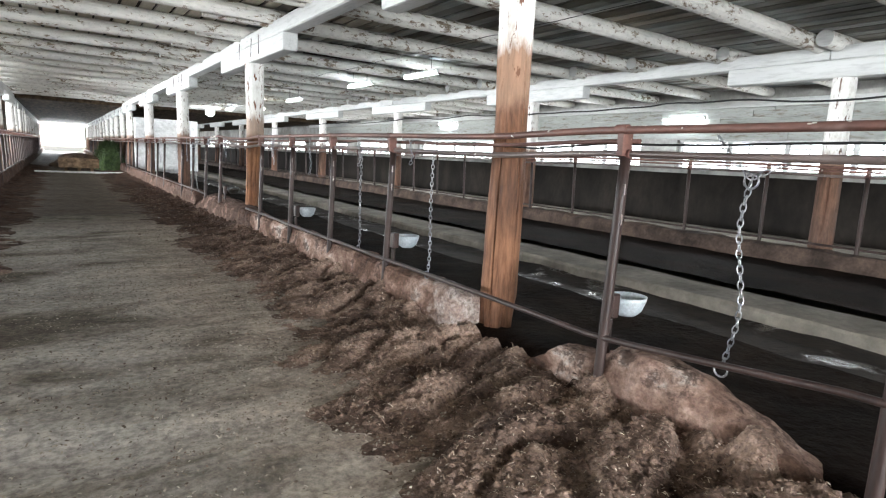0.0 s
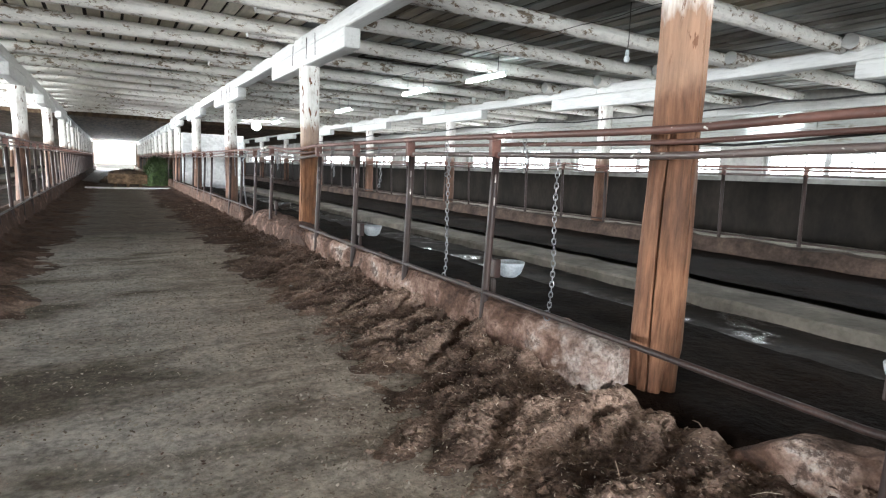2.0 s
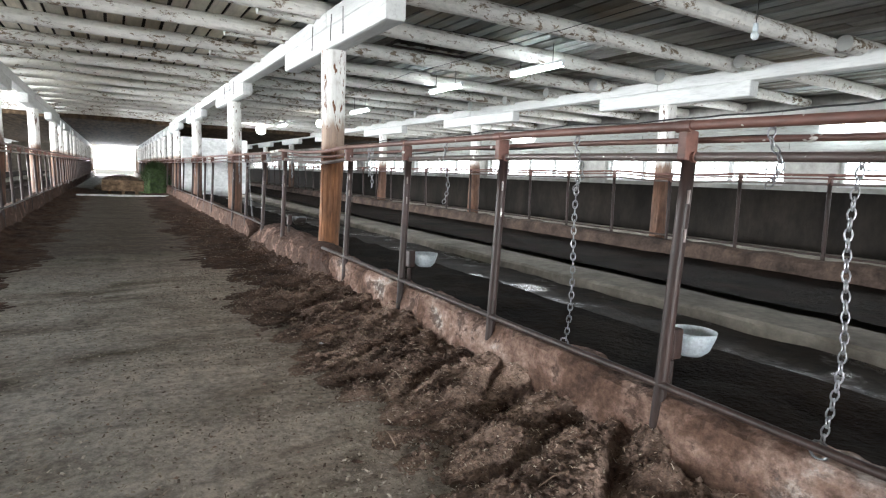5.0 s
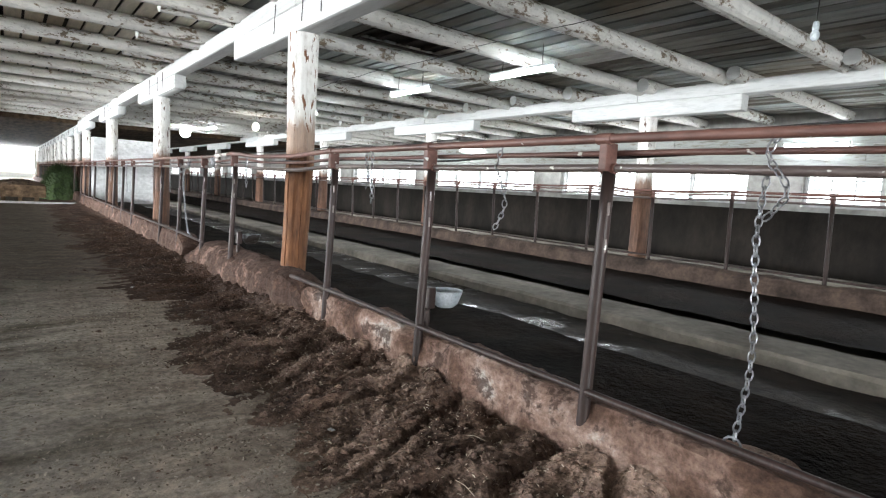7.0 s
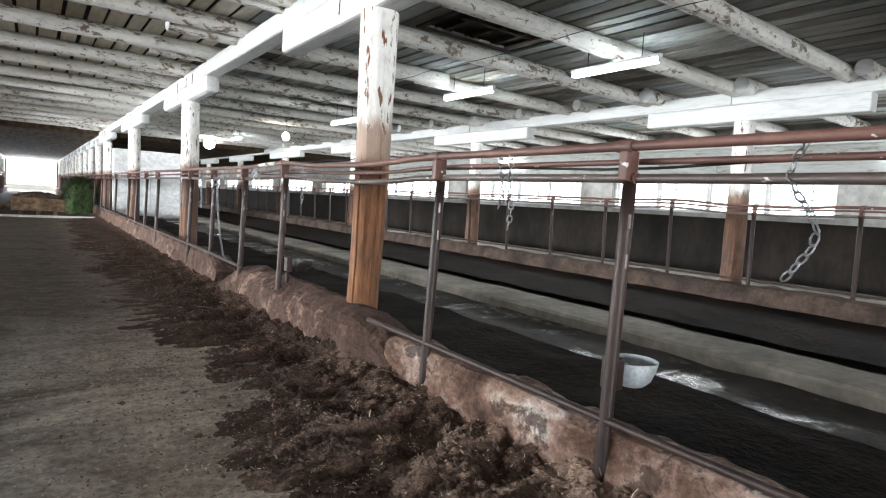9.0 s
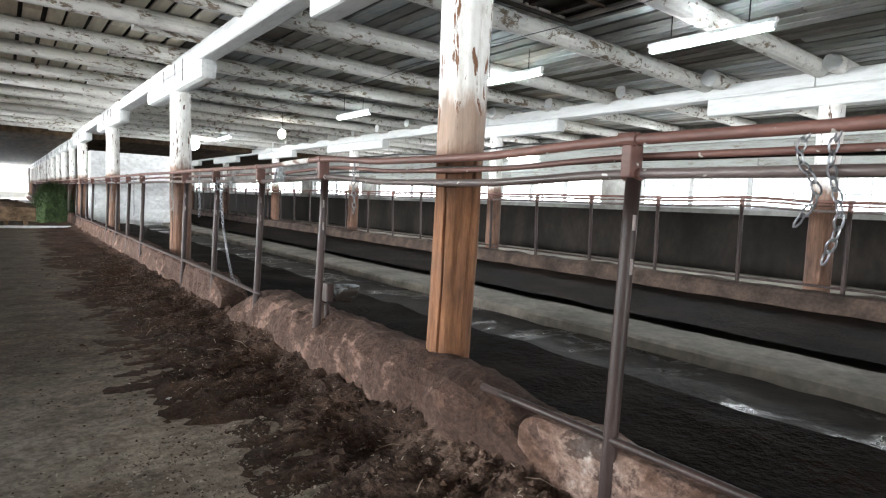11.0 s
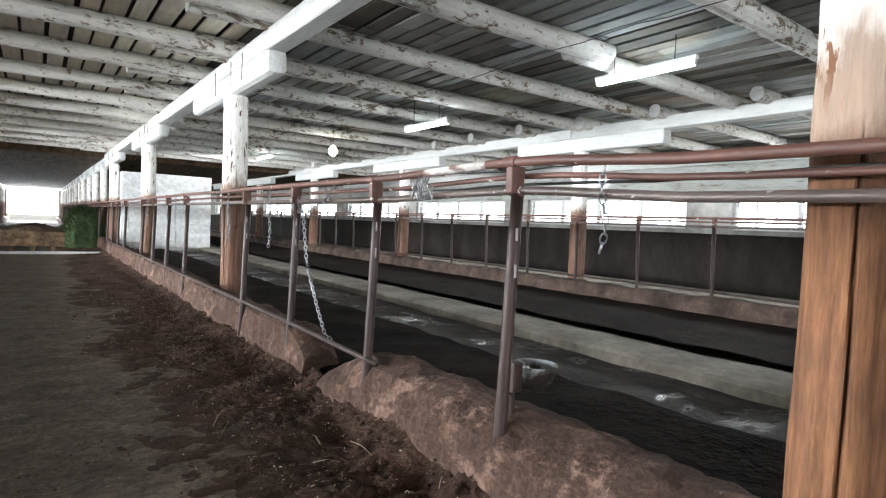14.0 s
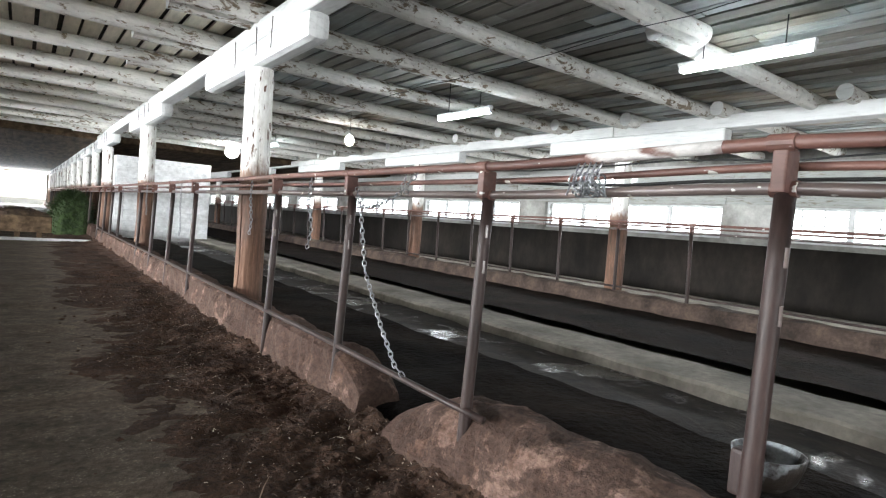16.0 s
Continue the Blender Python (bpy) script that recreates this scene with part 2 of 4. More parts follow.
_nt.links.new(ramp(_nt, _w, (0.53, 0.8), (0.60, 0.10)), _b.inputs["Roughness"])
bump(_nt, _b, _n, 0.6, 0.04)
M_ZINC, _nt, _b = material("zinc_chain", 0.35, 0.9)
_n = noise_tex(_nt, coords(_nt), 30, 3)
_nt.links.new(ramp(_nt, _n, (0.3, (0.16, 0.16, 0.17)), (0.7, (0.44, 0.45, 0.47))), _b.inputs["Base Color"])
M_GLASS, _nt, _b = material("window_glass", 0.05, 0, 0.5)
_b.inputs["Transmission Weight"].default_value = 1.0
_b.inputs["Base Color"].default_value = (0.9, 0.95, 0.95, 1)


def glow(name, colour, strength):
    m, nt, b = material(name, 0.4)
    b.inputs["Base Color"].default_value = (0.8, 0.8, 0.8, 1)
    b.inputs["Emission Color"].default_value = (*colour, 1)
    b.inputs["Emission Strength"].default_value = strength
    return m


M_SKY = glow("overcast_horizon", (0.95, 0.98, 1.0), 5.0)
M_TUBE = glow("lit_tube", (0.84, 0.94, 1.0), 34.0)
M_BULB = glow("lit_bulb", (1.0, 0.96, 0.86), 30.0)
M_FLOOD = glow("lit_floodlight", (0.94, 0.97, 1.0), 60.0)


def floor_material():
    """Trodden concrete alley: grey paths, brown dirt, crumbs of feed; toned darker further in."""
    m, nt, b = material("alley_concrete", 0.88, 0, 0.3)
    v = coords(nt, (0.55, 1.25, 1), False)
    v2 = coords(nt, (1, 1, 1), False)
    big = noise_tex(nt, v, 1.1, 6, 0.6, 0.5)
    mid = noise_tex(nt, v2, 6, 6, 0.65)
    fine = noise_tex(nt, v2, 70, 3, 0.7)
    base = ramp(nt, big, (0.38, (0.15, 0.127, 0.10)), (0.48, (0.36, 0.327, 0.288)), (0.60, (0.54, 0.505, 0.465)))
    base = mixed(nt, 0.75, base, ramp(nt, mid, (0.32, 0.5), (0.58, 1.05)), "MULTIPLY")
    sep = nt.nodes.new("ShaderNodeSeparateXYZ")
    nt.links.new(coords(nt, (1, 1, 1), False), sep.inputs[0])
    mr = nt.nodes.new("ShaderNodeMapRange")
    mr.inputs["From Min"].default_value, mr.inputs["From Max"].default_value = 0.2, 1.7
    nt.links.new(sep.outputs[0], mr.inputs["Value"])
    dust = ramp(nt, mixed(nt, 0.6, mr.outputs[0], big), (0.36, 0.0), (0.58, 0.85))
    base = mixed(nt, dust, base, mixed(nt, 0.8, (0.60, 0.515, 0.435), ramp(nt, mid, (0.3, 0.5), (0.6, 1.1)), "MULTIPLY"))
    # Brown soil plus the weaker light further in, both put into the colour.
    my = nt.nodes.new("ShaderNodeMapRange")
    my.inputs["From Min"].default_value, my.inputs["From Max"].default_value = 7.5, 13.5
    nt.links.new(sep.outputs[1], my.inputs["Value"])
    soil_and_shade = ramp(nt, mixed(nt, 0.5, my.outputs[0], big), (0.36, 0.0), (0.60, 0.92))
    base = mixed(nt, soil_and_shade, base, mixed(nt, 0.8, (0.064, 0.046, 0.031), ramp(nt, mid, (0.3, 0.45), (0.6, 1.1)), "MULTIPLY"))
    streak = noise_tex(nt, coords(nt, (0.55, 2.4, 1), False), 1.5, 7, 0.68, 0.4)
    muck = mixed(nt, 0.8, (0.17, 0.125, 0.092), ramp(nt, mid, (0.3, 0.5), (0.6, 1.2)), "MULTIPLY")
    base = mixed(nt, ramp(nt, mixed(nt, 0.25, streak, mr.outputs[0]), (0.49, 0.0), (0.595, 0.5)), base, muck)
    pebbly = noise_tex(nt, v2, 24, 4, 0.7)
    base = mixed(nt, 0.8, base, ramp(nt, pebbly, (0.34, 0.55), (0.6, 1.12)), "MULTIPLY")
    crumbs = ramp(nt, fine, (0.57, 0.0), (0.66, 1.0))
    specks = mixed(nt, 1.0, ramp(nt, noise_tex(nt, v2, 38, 3, 0.7), (0.57, 0.0), (0.64, 0.45)), ramp(nt, noise_tex(nt, v, 2.3, 5, 0.65), (0.48, 0.0), (0.62, 1.0)), "MULTIPLY")
    base = mixed(nt, specks, base, (0.085, 0.066, 0.05))
    base = mixed(nt, mixed(nt, 1.0, crumbs, ramp(nt, mid, (0.45, 0.0), (0.6, 0.6)), "MULTIPLY"), base, (0.44, 0.39, 0.31))
    nt.links.new(base, b.inputs["Base Color"])
    bump(nt, b, mixed(nt, 0.5, pebbly, fine), 0.8, 0.02)
    return m


M_FLOOR = floor_material()


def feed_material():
    """Chopped silage: dark moist brown with paler stalks on top; shade is toned into the colour."""
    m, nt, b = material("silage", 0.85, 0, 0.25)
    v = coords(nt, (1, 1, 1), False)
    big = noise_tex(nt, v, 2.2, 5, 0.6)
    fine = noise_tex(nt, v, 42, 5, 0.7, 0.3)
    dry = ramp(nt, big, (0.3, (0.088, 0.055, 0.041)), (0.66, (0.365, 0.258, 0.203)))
    damp_shade = ramp(nt, big, (0.3, (0.027, 0.0135, 0.008)), (0.7, (0.082, 0.044, 0.0275)))
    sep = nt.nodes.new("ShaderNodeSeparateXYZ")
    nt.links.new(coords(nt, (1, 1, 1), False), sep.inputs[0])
    # Darkens along y: moister silage and the weaker light further in.
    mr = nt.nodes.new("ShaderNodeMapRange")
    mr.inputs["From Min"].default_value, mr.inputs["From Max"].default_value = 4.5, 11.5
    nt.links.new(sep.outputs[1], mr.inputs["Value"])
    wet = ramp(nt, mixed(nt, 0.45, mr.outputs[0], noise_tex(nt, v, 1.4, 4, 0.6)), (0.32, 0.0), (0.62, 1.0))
    base = mixed(nt, wet, dry, damp_shade)
    # Noise patches stand in for the moist, shaded hollows of the heap.
    shaded_hollows = noise_tex(nt, coords(nt, (0.7, 1.5, 1), False), 2.6, 5, 0.6, 0.4)
    base = mixed(nt, ramp(nt, shaded_hollows, (0.50, 0.0), (0.57, 0.75)), base, damp_shade)
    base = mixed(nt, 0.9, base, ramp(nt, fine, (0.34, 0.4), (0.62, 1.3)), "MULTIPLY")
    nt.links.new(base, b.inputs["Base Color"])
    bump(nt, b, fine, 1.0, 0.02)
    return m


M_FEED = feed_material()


def kerb_material(name, dung, scale, chalk=(0.62, 0.56, 0.51), pale=(0.40, 0.285, 0.235), limed=None):
    """Crumbling kerb concrete: pinkish grey, chalky patches, dung smears."""
    m, nt, b = material(name, 0.92, 0, 0.2)
    v = coords(nt, (1, 0.8, 1), False)
    a = noise_tex(nt, v, scale, 9, 0.68, 0.15)
    d = noise_tex(nt, v, 5.0, 9, 0.72, 0.1)
    f = noise_tex(nt, v, 38, 5, 0.75)
    c = ramp(nt, a, (0.36, (0.06, 0.034, 0.025)), (0.47, (0.15, 0.088, 0.064)), (0.54, (0.27, 0.175, 0.138)), (0.60, pale), (0.67, chalk))
    c = mixed(nt, ramp(nt, d, (dung, 0.0), (dung + 0.06, 0.85)), c, (0.075, 0.046, 0.036))
    if limed:
        sep = nt.nodes.new("ShaderNodeSeparateXYZ")
        nt.links.new(coords(nt, (1, 1, 1), False), sep.inputs[0])
        mr = nt.nodes.new("ShaderNodeMapRange")
        mr.inputs["From Min"].default_value, mr.inputs["From Max"].default_value = limed + 1.3, limed
        nt.links.new(sep.outputs[1], mr.inputs["Value"])
        spill = ramp(nt, mixed(nt, 0.62, mr.outputs[0], d), (0.54, 0.0), (0.60, 0.5), (0.68, 0.85))
        spill = mixed(nt, 1.0, spill, ramp(nt, f, (0.36, 0.6), (0.5, 1.0)), "MULTIPLY")
        c = mixed(nt, spill, c, mixed(nt, ramp(nt, noise_tex(nt, v, 9, 5, 0.6), (0.42, 0.0), (0.58, 1.0)), (0.40, 0.30, 0.26), (0.66, 0.58, 0.53)))
    c = mixed(nt, 0.75, c, ramp(nt, f, (0.34, 0.45), (0.62, 1.15)), "MULTIPLY")
    nt.links.new(c, b.inputs["Base Color"])
    bump(nt, b, mixed(nt, 0.5, d, f), 1.0, 0.05)
    return m


M_KERB = kerb_material("kerb_concrete", 0.53, 2.5)
M_KERB_DUNG = kerb_material("smeared_kerb_concrete", 0.40, 1.8, (0.27, 0.18, 0.138), (0.15, 0.088, 0.064))
M_KERB_FAR = two_tone("dark_far_kerb", (0.03, 0.02, 0.016), (0.10, 0.068, 0.053), 3.0, 0.92, 0.6, fine=24)
M_KERB_LIMED = kerb_material("limed_kerb_concrete", 0.53, 2.5, limed=2.62)


# ---- mesh helpers ----
def finish(name, bm, mat, parent=None, smooth=False):
    me = bpy.data.meshes.new(name)
    bmesh.ops.recalc_face_normals(bm, faces=bm.faces)
    bm.to_mesh(me)
    bm.free()
    if smooth:
        for p in me.polygons:
            p.use_smooth = True
    me.materials.append(mat)
    o = new(name, me)
    if parent:
        o.parent = parent
    return o


def part(name, bm, mat, parent, label="", smooth=False):
    return tagged(finish(name, bm, mat, parent, smooth), label)


def box(bm, x0, x1, y0, y1, z0, z1, bevel=0.0):
    r = bmesh.ops.create_cube(bm, size=1.0)
    for v in r["verts"]:
        v.co = Vector(((x0 + x1) / 2 + v.co.x * (x1 - x0), (y0 + y1) / 2 + v.co.y * (y1 - y0), (z0 + z1) / 2 + v.co.z * (z1 - z0)))
    if bevel:
        es = list({e for v in r["verts"] for e in v.link_edges})
        bmesh.ops.bevel(bm, geom=es, offset=bevel, segments=2, affect="EDGES", profile=0.6)
    return bm


def tube(bm, pts, radii, n=12, rough=0.0, cap=True, seed=0.0):
    """A round bar, pipe or log through pts, with a radius at each; rough: unevenness in metres."""
    pts = [Vector(p) for p in pts]
    rings = []
    side = None
    for i, p in enumerate(pts):
        way = (pts[min(i + 1, len(pts) - 1)] - pts[max(i - 1, 0)]).normalized()
        if side is None:
            side = way.orthogonal().normalized()
        side = (side - way * side.dot(way)).normalized()
        up = way.cross(side)
        ring = []
        for k in range(n):
            a = 2 * math.pi * k / n
            r = radii[i] if isinstance(radii, (list, tuple)) else radii
            if rough:
                r += rough * noise.noise((p + Vector((math.cos(a), math.sin(a), 0)) * 0.8 + Vector((seed, seed, 0))) * 1.7)
            ring.append(bm.verts.new(p + (side * math.cos(a) + up * math.sin(a)) * r))
        rings.append(ring)
    for a, b in zip(rings, rings[1:]):
        for k in range(n):
            bm.faces.new((a[k], a[(k + 1) % n], b[(k + 1) % n], b[k]))
    if cap:
        bm.faces.new(list(reversed(rings[0])))
        bm.faces.new(rings[-1])
    return bm


def between(a, b, steps):
    a, b = Vector(a), Vector(b)
    return [a.lerp(b, i / steps) for i in range(steps + 1)]


def sheet(bm, xs, ys, height):
    """An uneven sheet over a net of xs and ys."""
    vs = [[bm.verts.new((x, y, height(x, y))) for x in xs] for y in ys]
    for r0, r1 in zip(vs, vs[1:]):
        for i in range(len(xs) - 1):
            bm.faces.new((r0[i], r0[i + 1], r1[i + 1], r1[i]))
    return bm


def steps(a, b, d):
    n = max(1, round((b - a) / d))
    return [a + (b - a) * i / n for i in range(n + 1)]


def nz(x, y, s=1.0, z=0.0):
    return noise.noise(Vector((x * s, y * s, z)))


def empty(name, label, category, group="", kind=""):
    return tagged(new(name), label, category, group, kind)


# ---- ground and floors ----
bm = box(bmesh.new(), -300, 300, -300, 300, -0.5, -0.16)
tagged(finish("ground", bm, M_EARTH), "bare ground around the barn", "ground", kind="structure")


def alley_height(x, y):
    return 0.014 * nz(x * 0.5, y, 2.3) + 0.006 * nz(x, y, 5, 3)


bm = sheet(bmesh.new(), steps(-1.25, 2.6, 0.11), steps(END_NEAR, END_FAR, 0.1), alley_height)
tagged(finish("floor_alley", bm, M_FLOOR, smooth=True), "trodden grey concrete feed alley strewn with feed crumbs", "floor", kind="structure")


def side_floors(sx, tag):
    """Stall platforms, gutters and the dung walk on one side; sx maps distance from the alley's middle to x."""
    def strip(name, a, b, z, mat, label, amp, d=0.2):
        xs = sorted((sx(a), sx(b)))
        bm = sheet(bmesh.new(), steps(xs[0], xs[1], d), steps(END_NEAR, END_FAR, 0.25 if d > 0.1 else 0.1),
                   lambda x, y: (z + amp * nz(x, y, 2.1) + amp * 0.4 * nz(x, y, 4.3, 5) + 0.03) * min(1.0, max(0.0, (abs(x - AISLE) - 1.72) / 0.26)) - 0.03)
        tagged(finish(name + tag, bm, mat, smooth=True), label, "floor", kind="structure")
    strip("floor_stall_", 1.72, 3.5, 0.10, M_DUNG, "dark dung-covered stall platform", 0.03, 0.06)
    strip("floor_gutter_", 3.5, 4.42, 0.05, M_WET, "wet dung gutter with standing slurry", 0.02, 0.08)
    strip("floor_gutter_far_", 5.12, 5.65, 0.02, M_DUNG, "dark dung gutter", 0.015)
    strip("floor_stall_far_", 5.65, 8.0, 0.10, M_DUNG, "dark dung-covered stall platform", 0.02)
    strip("floor_side_", 8.0, abs(WALL_R - AISLE) + 0.1, 0.0, M_SLAB, "worn concrete side alley floor", 0.01, 0.4)
    # raised concrete dung walk with chipped arrises
    bm = bmesh.new()
    ys = steps(END_NEAR, END_FAR, 0.16)
    prof = ((4.40, -0.02), (4.42, 0.13), (4.45, 0.155), (4.75, 0.165), (5.08, 0.155), (5.11, 0.13), (5.13, -0.02))
    rows = []
    for y in ys:
        rows.append([bm.verts.new((sx(a + 0.02 * nz(a, y, 2.4, 7)), y, z + (0.016 * nz(a * 3, y, 3.1, 2) if z > 0 else 0))) for a, z in prof])
    for r0, r1 in zip(rows, rows[1:]):
        for i in range(len(prof) - 1):
            bm.faces.new((r0[i], r0[i + 1], r1[i + 1], r1[i]))
    tagged(finish("dung_walk_" + tag, bm, M_SLAB), "raised concrete walk between two gutters, dirty", "walkway", kind="structure")


def right_of(d):
    return AISLE + d


def left_of(d):
    return AISLE - d


side_floors(right_of, "right")
side_floors(left_of, "left")

bm = bmesh.new()
ring = [(140 * math.cos(2 * math.pi * k / 48), 18 + 140 * math.sin(2 * math.pi * k / 48)) for k in range(48)]
lo_ring = [bm.verts.new((x, y, -2)) for x, y in ring]
hi_ring = [bm.verts.new((x, y, 45)) for x, y in ring]
for k in range(48):
    bm.faces.new((lo_ring[k], lo_ring[(k + 1) % 48], hi_ring[(k + 1) % 48], hi_ring[k]))
tagged(finish("backdrop", bm, M_SKY), "bright overcast horizon seen through gate and windows", "sky", kind="structure")

# ---- walls ----
def side_wall(name, x, out, label):
    """A thick limewashed wall with a long window opening in every bay."""
    bm = bmesh.new()
    x0, x1 = sorted((x, x + out * 0.35))
    box(bm, x0, x1, END_NEAR - 0.3, END_FAR + 0.3, -0.15, WIN_Z0)
    box(bm, x0, x1, END_NEAR - 0.3, END_FAR + 0.3, WIN_Z1, 3.6)
    edge = END_NEAR - 0.3
    for k in range(-1, 10):
        yc = FIRST_POST + BAY * (k + 0.5)
        box(bm, x0, x1, edge, yc - 2.7, WIN_Z0, WIN_Z1)
        edge = yc + 2.7
    box(bm, x0, x1, edge, END_FAR + 0.3, WIN_Z0, WIN_Z1)
    tagged(finish(name, bm, M_WALL), label, "wall", kind="structure")


# Added dark sheet in front of the wall foot, which is out of view.
def dark_band(name, x0, x1):
    bm = bmesh.new()
    box(bm, x0, x1, END_NEAR, END_FAR, -0.1, 1.28, 0.006)
    tagged(finish(name, bm, M_WALL_BAND), "added dark band along the foot of the wall", "wall boarding", kind="structure")


dark_band("plinth_east", WALL_R - 0.05, WALL_R - 0.004)
dark_band("plinth_west", WALL_L + 0.004, WALL_L + 0.05)
side_wall("wall_east", WALL_R, 1, "limewashed barn wall with long windows")
side_wall("wall_west", WALL_L, -1, "limewashed barn wall with long windows")


def wall_boards():
    """Lapped pale boards and a wall plate over the windows of the east wall."""
    rng = random.Random(31)
    wall = bpy.data.objects["wall_east"]
    for row in range(5):
        z = WIN_Z1 + 0.03 + 0.165 * row
        y = END_NEAR - rng.uniform(0, 2)
        while y < 31:
            ln = rng.uniform(2.6, 5.2)
            a, b = max(y, END_NEAR + 0.01), y + ln - 0.012
            out = rng.uniform(0.004, 0.02)
            bm = bmesh.new()
            box(bm, WALL_R - 0.022 - out, WALL_R - out, a, b, z, z + 0.155 + rng.uniform(-0.012, 0.006), 0.003)
            part("board", bm, M_WALL_BOARD, wall)
            y += ln
    bm = bmesh.new()
    y = END_NEAR + 0.02
    while y < 30:
        box(bm, WALL_R - 0.16, WALL_R - 0.046, y, y + 6.2, 2.86, 3.03, 0.012)
        y += 6.21
    tagged(finish("wall_plate_east", bm, M_BEAM), "whitewashed wall plate beam over the windows", "beam", kind="structure")


wall_boards()


def end_wall(name, y, out, x0, x1, top):
    bm = bmesh.new()
    a, b = sorted((y, y + out * 0.35))
    box(bm, WALL_L - 0.35, x0, a, b, -0.15, 3.6)
    box(bm, x1, WALL_R + 0.35, a, b, -0.15, 3.6)
    box(bm, x0, x1, a, b, top, 3.6)
    tagged(finish(name, bm, M_END), "limewashed end wall in a shaded tone, with an open gateway", "wall", kind="structure")


end_wall("wall_north", END_FAR, 1, -1.3, 2.65, 2.92)
end_wall("wall_south", END_NEAR, -1, AISLE - 1.7, AISLE + 1.7, 2.6)


def window(name, x, out, yc):
    w = empty(name, "long white-framed barn window with small panes", "window", "side windows", "structure")
    xf = x + out * 0.14
    bm = bmesh.new()
    for y in (yc - 2.67, yc + 2.67):
        box(bm, xf - 0.03, xf + 0.03, y - 0.03, y + 0.03, WIN_Z0, WIN_Z1, 0.006)
    for z in (WIN_Z0 + 0.03, WIN_Z1 - 0.03):
        box(bm, xf - 0.029, xf + 0.029, yc - 2.64, yc + 2.64, z - 0.03, z + 0.03, 0.006)
    fr = part("window_frame", bm, M_WHITE_BOARD, w)
    for i in range(1, 4):
        bm = bmesh.new()
        y = yc - 2.67 + 5.34 * i / 4
        box(bm, xf - 0.04, xf + 0.04, y - 0.05, y + 0.05, WIN_Z0 + 0.06, WIN_Z1 - 0.06, 0.006)
        part("mullion", bm, M_WHITE_BOARD, w)
    for i in range(4):
        y0, y1 = yc - 2.62 + 5.34 * i / 4, yc - 2.72 + 5.34 * (i + 1) / 4
        bm = bmesh.new()
        for z in (1.57, 1.75, 1.93):
            box(bm, xf - 0.012, xf + 0.012, y0, y1, z - 0.014, z + 0.014)
        for j in (1, 2):
            y = y0 + (y1 - y0) * j / 3
            box(bm, xf - 0.010, xf + 0.010, y - 0.012, y + 0.012, WIN_Z0 + 0.06, WIN_Z1 - 0.06)
        part("glazing_bar", bm, M_WHITE_BOARD, w)
        bm = box(bmesh.new(), xf - 0.003, xf + 0.003, y0, y1, WIN_Z0 + 0.06, WIN_Z1 - 0.06)
        p = part("pane", bm, M_GLASS, w)
        p.visible_shadow = False
    return w


for k in range(-1, 10):
    yc = FIRST_POST + BAY * (k + 0.5)
    window("window_east_%d" % (k + 2), WALL_R, 1, yc)
    window("window_west_%d" % (k + 2), WALL_L, -1, yc)

# ---- ceiling ----
LOG_Y = [12.4 + 1.52 * k for k in range(-14, 13)]
CEIL = 3.29
CEIL_END = 30.6
HATCH = (4.3, 5.7, 9.5, 10.74)


def ceiling():
    """Whitewashed boards along the barn, and a dark upper sheet closing their gaps as unlit loft."""
    rng = random.Random(4)
    bm = bmesh.new()
    x = WALL_L - 0.1
    while x < WALL_R + 0.1:
        w = rng.uniform(0.145, 0.215)
        gap = rng.uniform(0.028, 0.06)
        y = END_NEAR - 0.2 - rng.uniform(0, 3)
        while y < CEIL_END:
            ln = rng.uniform(3.5, 6.0)
            dz = rng.uniform(0, 0.012)
            had = len(bm.faces)
            a, b = max(y, END_NEAR - 0.2), min(y + ln - 0.012, CEIL_END)
            spans = [(a, b)]
            if HATCH[0] < x + w / 2 < HATCH[1] and a < HATCH[3] and b > HATCH[2]:
                spans = [(p, q) for p, q in ((a, HATCH[2]), (HATCH[3], b)) if q - p > 0.05]
            for p, q in spans:
                box(bm, x, x + w, p, q, CEIL + dz, CEIL + dz + 0.025)
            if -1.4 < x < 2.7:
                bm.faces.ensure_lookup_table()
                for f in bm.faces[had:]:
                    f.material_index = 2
            y += ln
        x += w + gap
    lower = len(bm.faces)
    box(bm, WALL_L - 0.3, WALL_R + 0.3, END_NEAR - 0.3, CEIL_END, CEIL + 0.07, CEIL + 0.12)
    bm.faces.ensure_lookup_table()
    for f in bm.faces[lower:]:
        f.material_index = 1
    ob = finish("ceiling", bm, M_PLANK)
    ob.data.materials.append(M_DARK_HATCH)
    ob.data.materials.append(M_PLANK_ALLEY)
    tagged(ob, "ceiling of gapped, patchily whitewashed boards on logs", "ceiling", kind="structure")
    bm = bmesh.new()
    x = WALL_L - 0.1
    while x < WALL_R:
        box(bm, x, x + 0.19, CEIL_END + 0.004, END_FAR + 0.2, 3.0, 3.03)
        x += 0.194
    box(bm, WALL_L - 0.3, WALL_R + 0.3, CEIL_END + 0.004, END_FAR + 0.3, 3.035, 3.4)
    tagged(finish("ceiling_end_bay", bm, M_BROWN_BOARD), "lower ceiling of bare brown boards in the end bay", "ceiling", kind="structure")


ceiling()
frame_logs = empty("roof_logs", "whitewashed round log joists lapped over the beams", "roof frame", kind="structure")


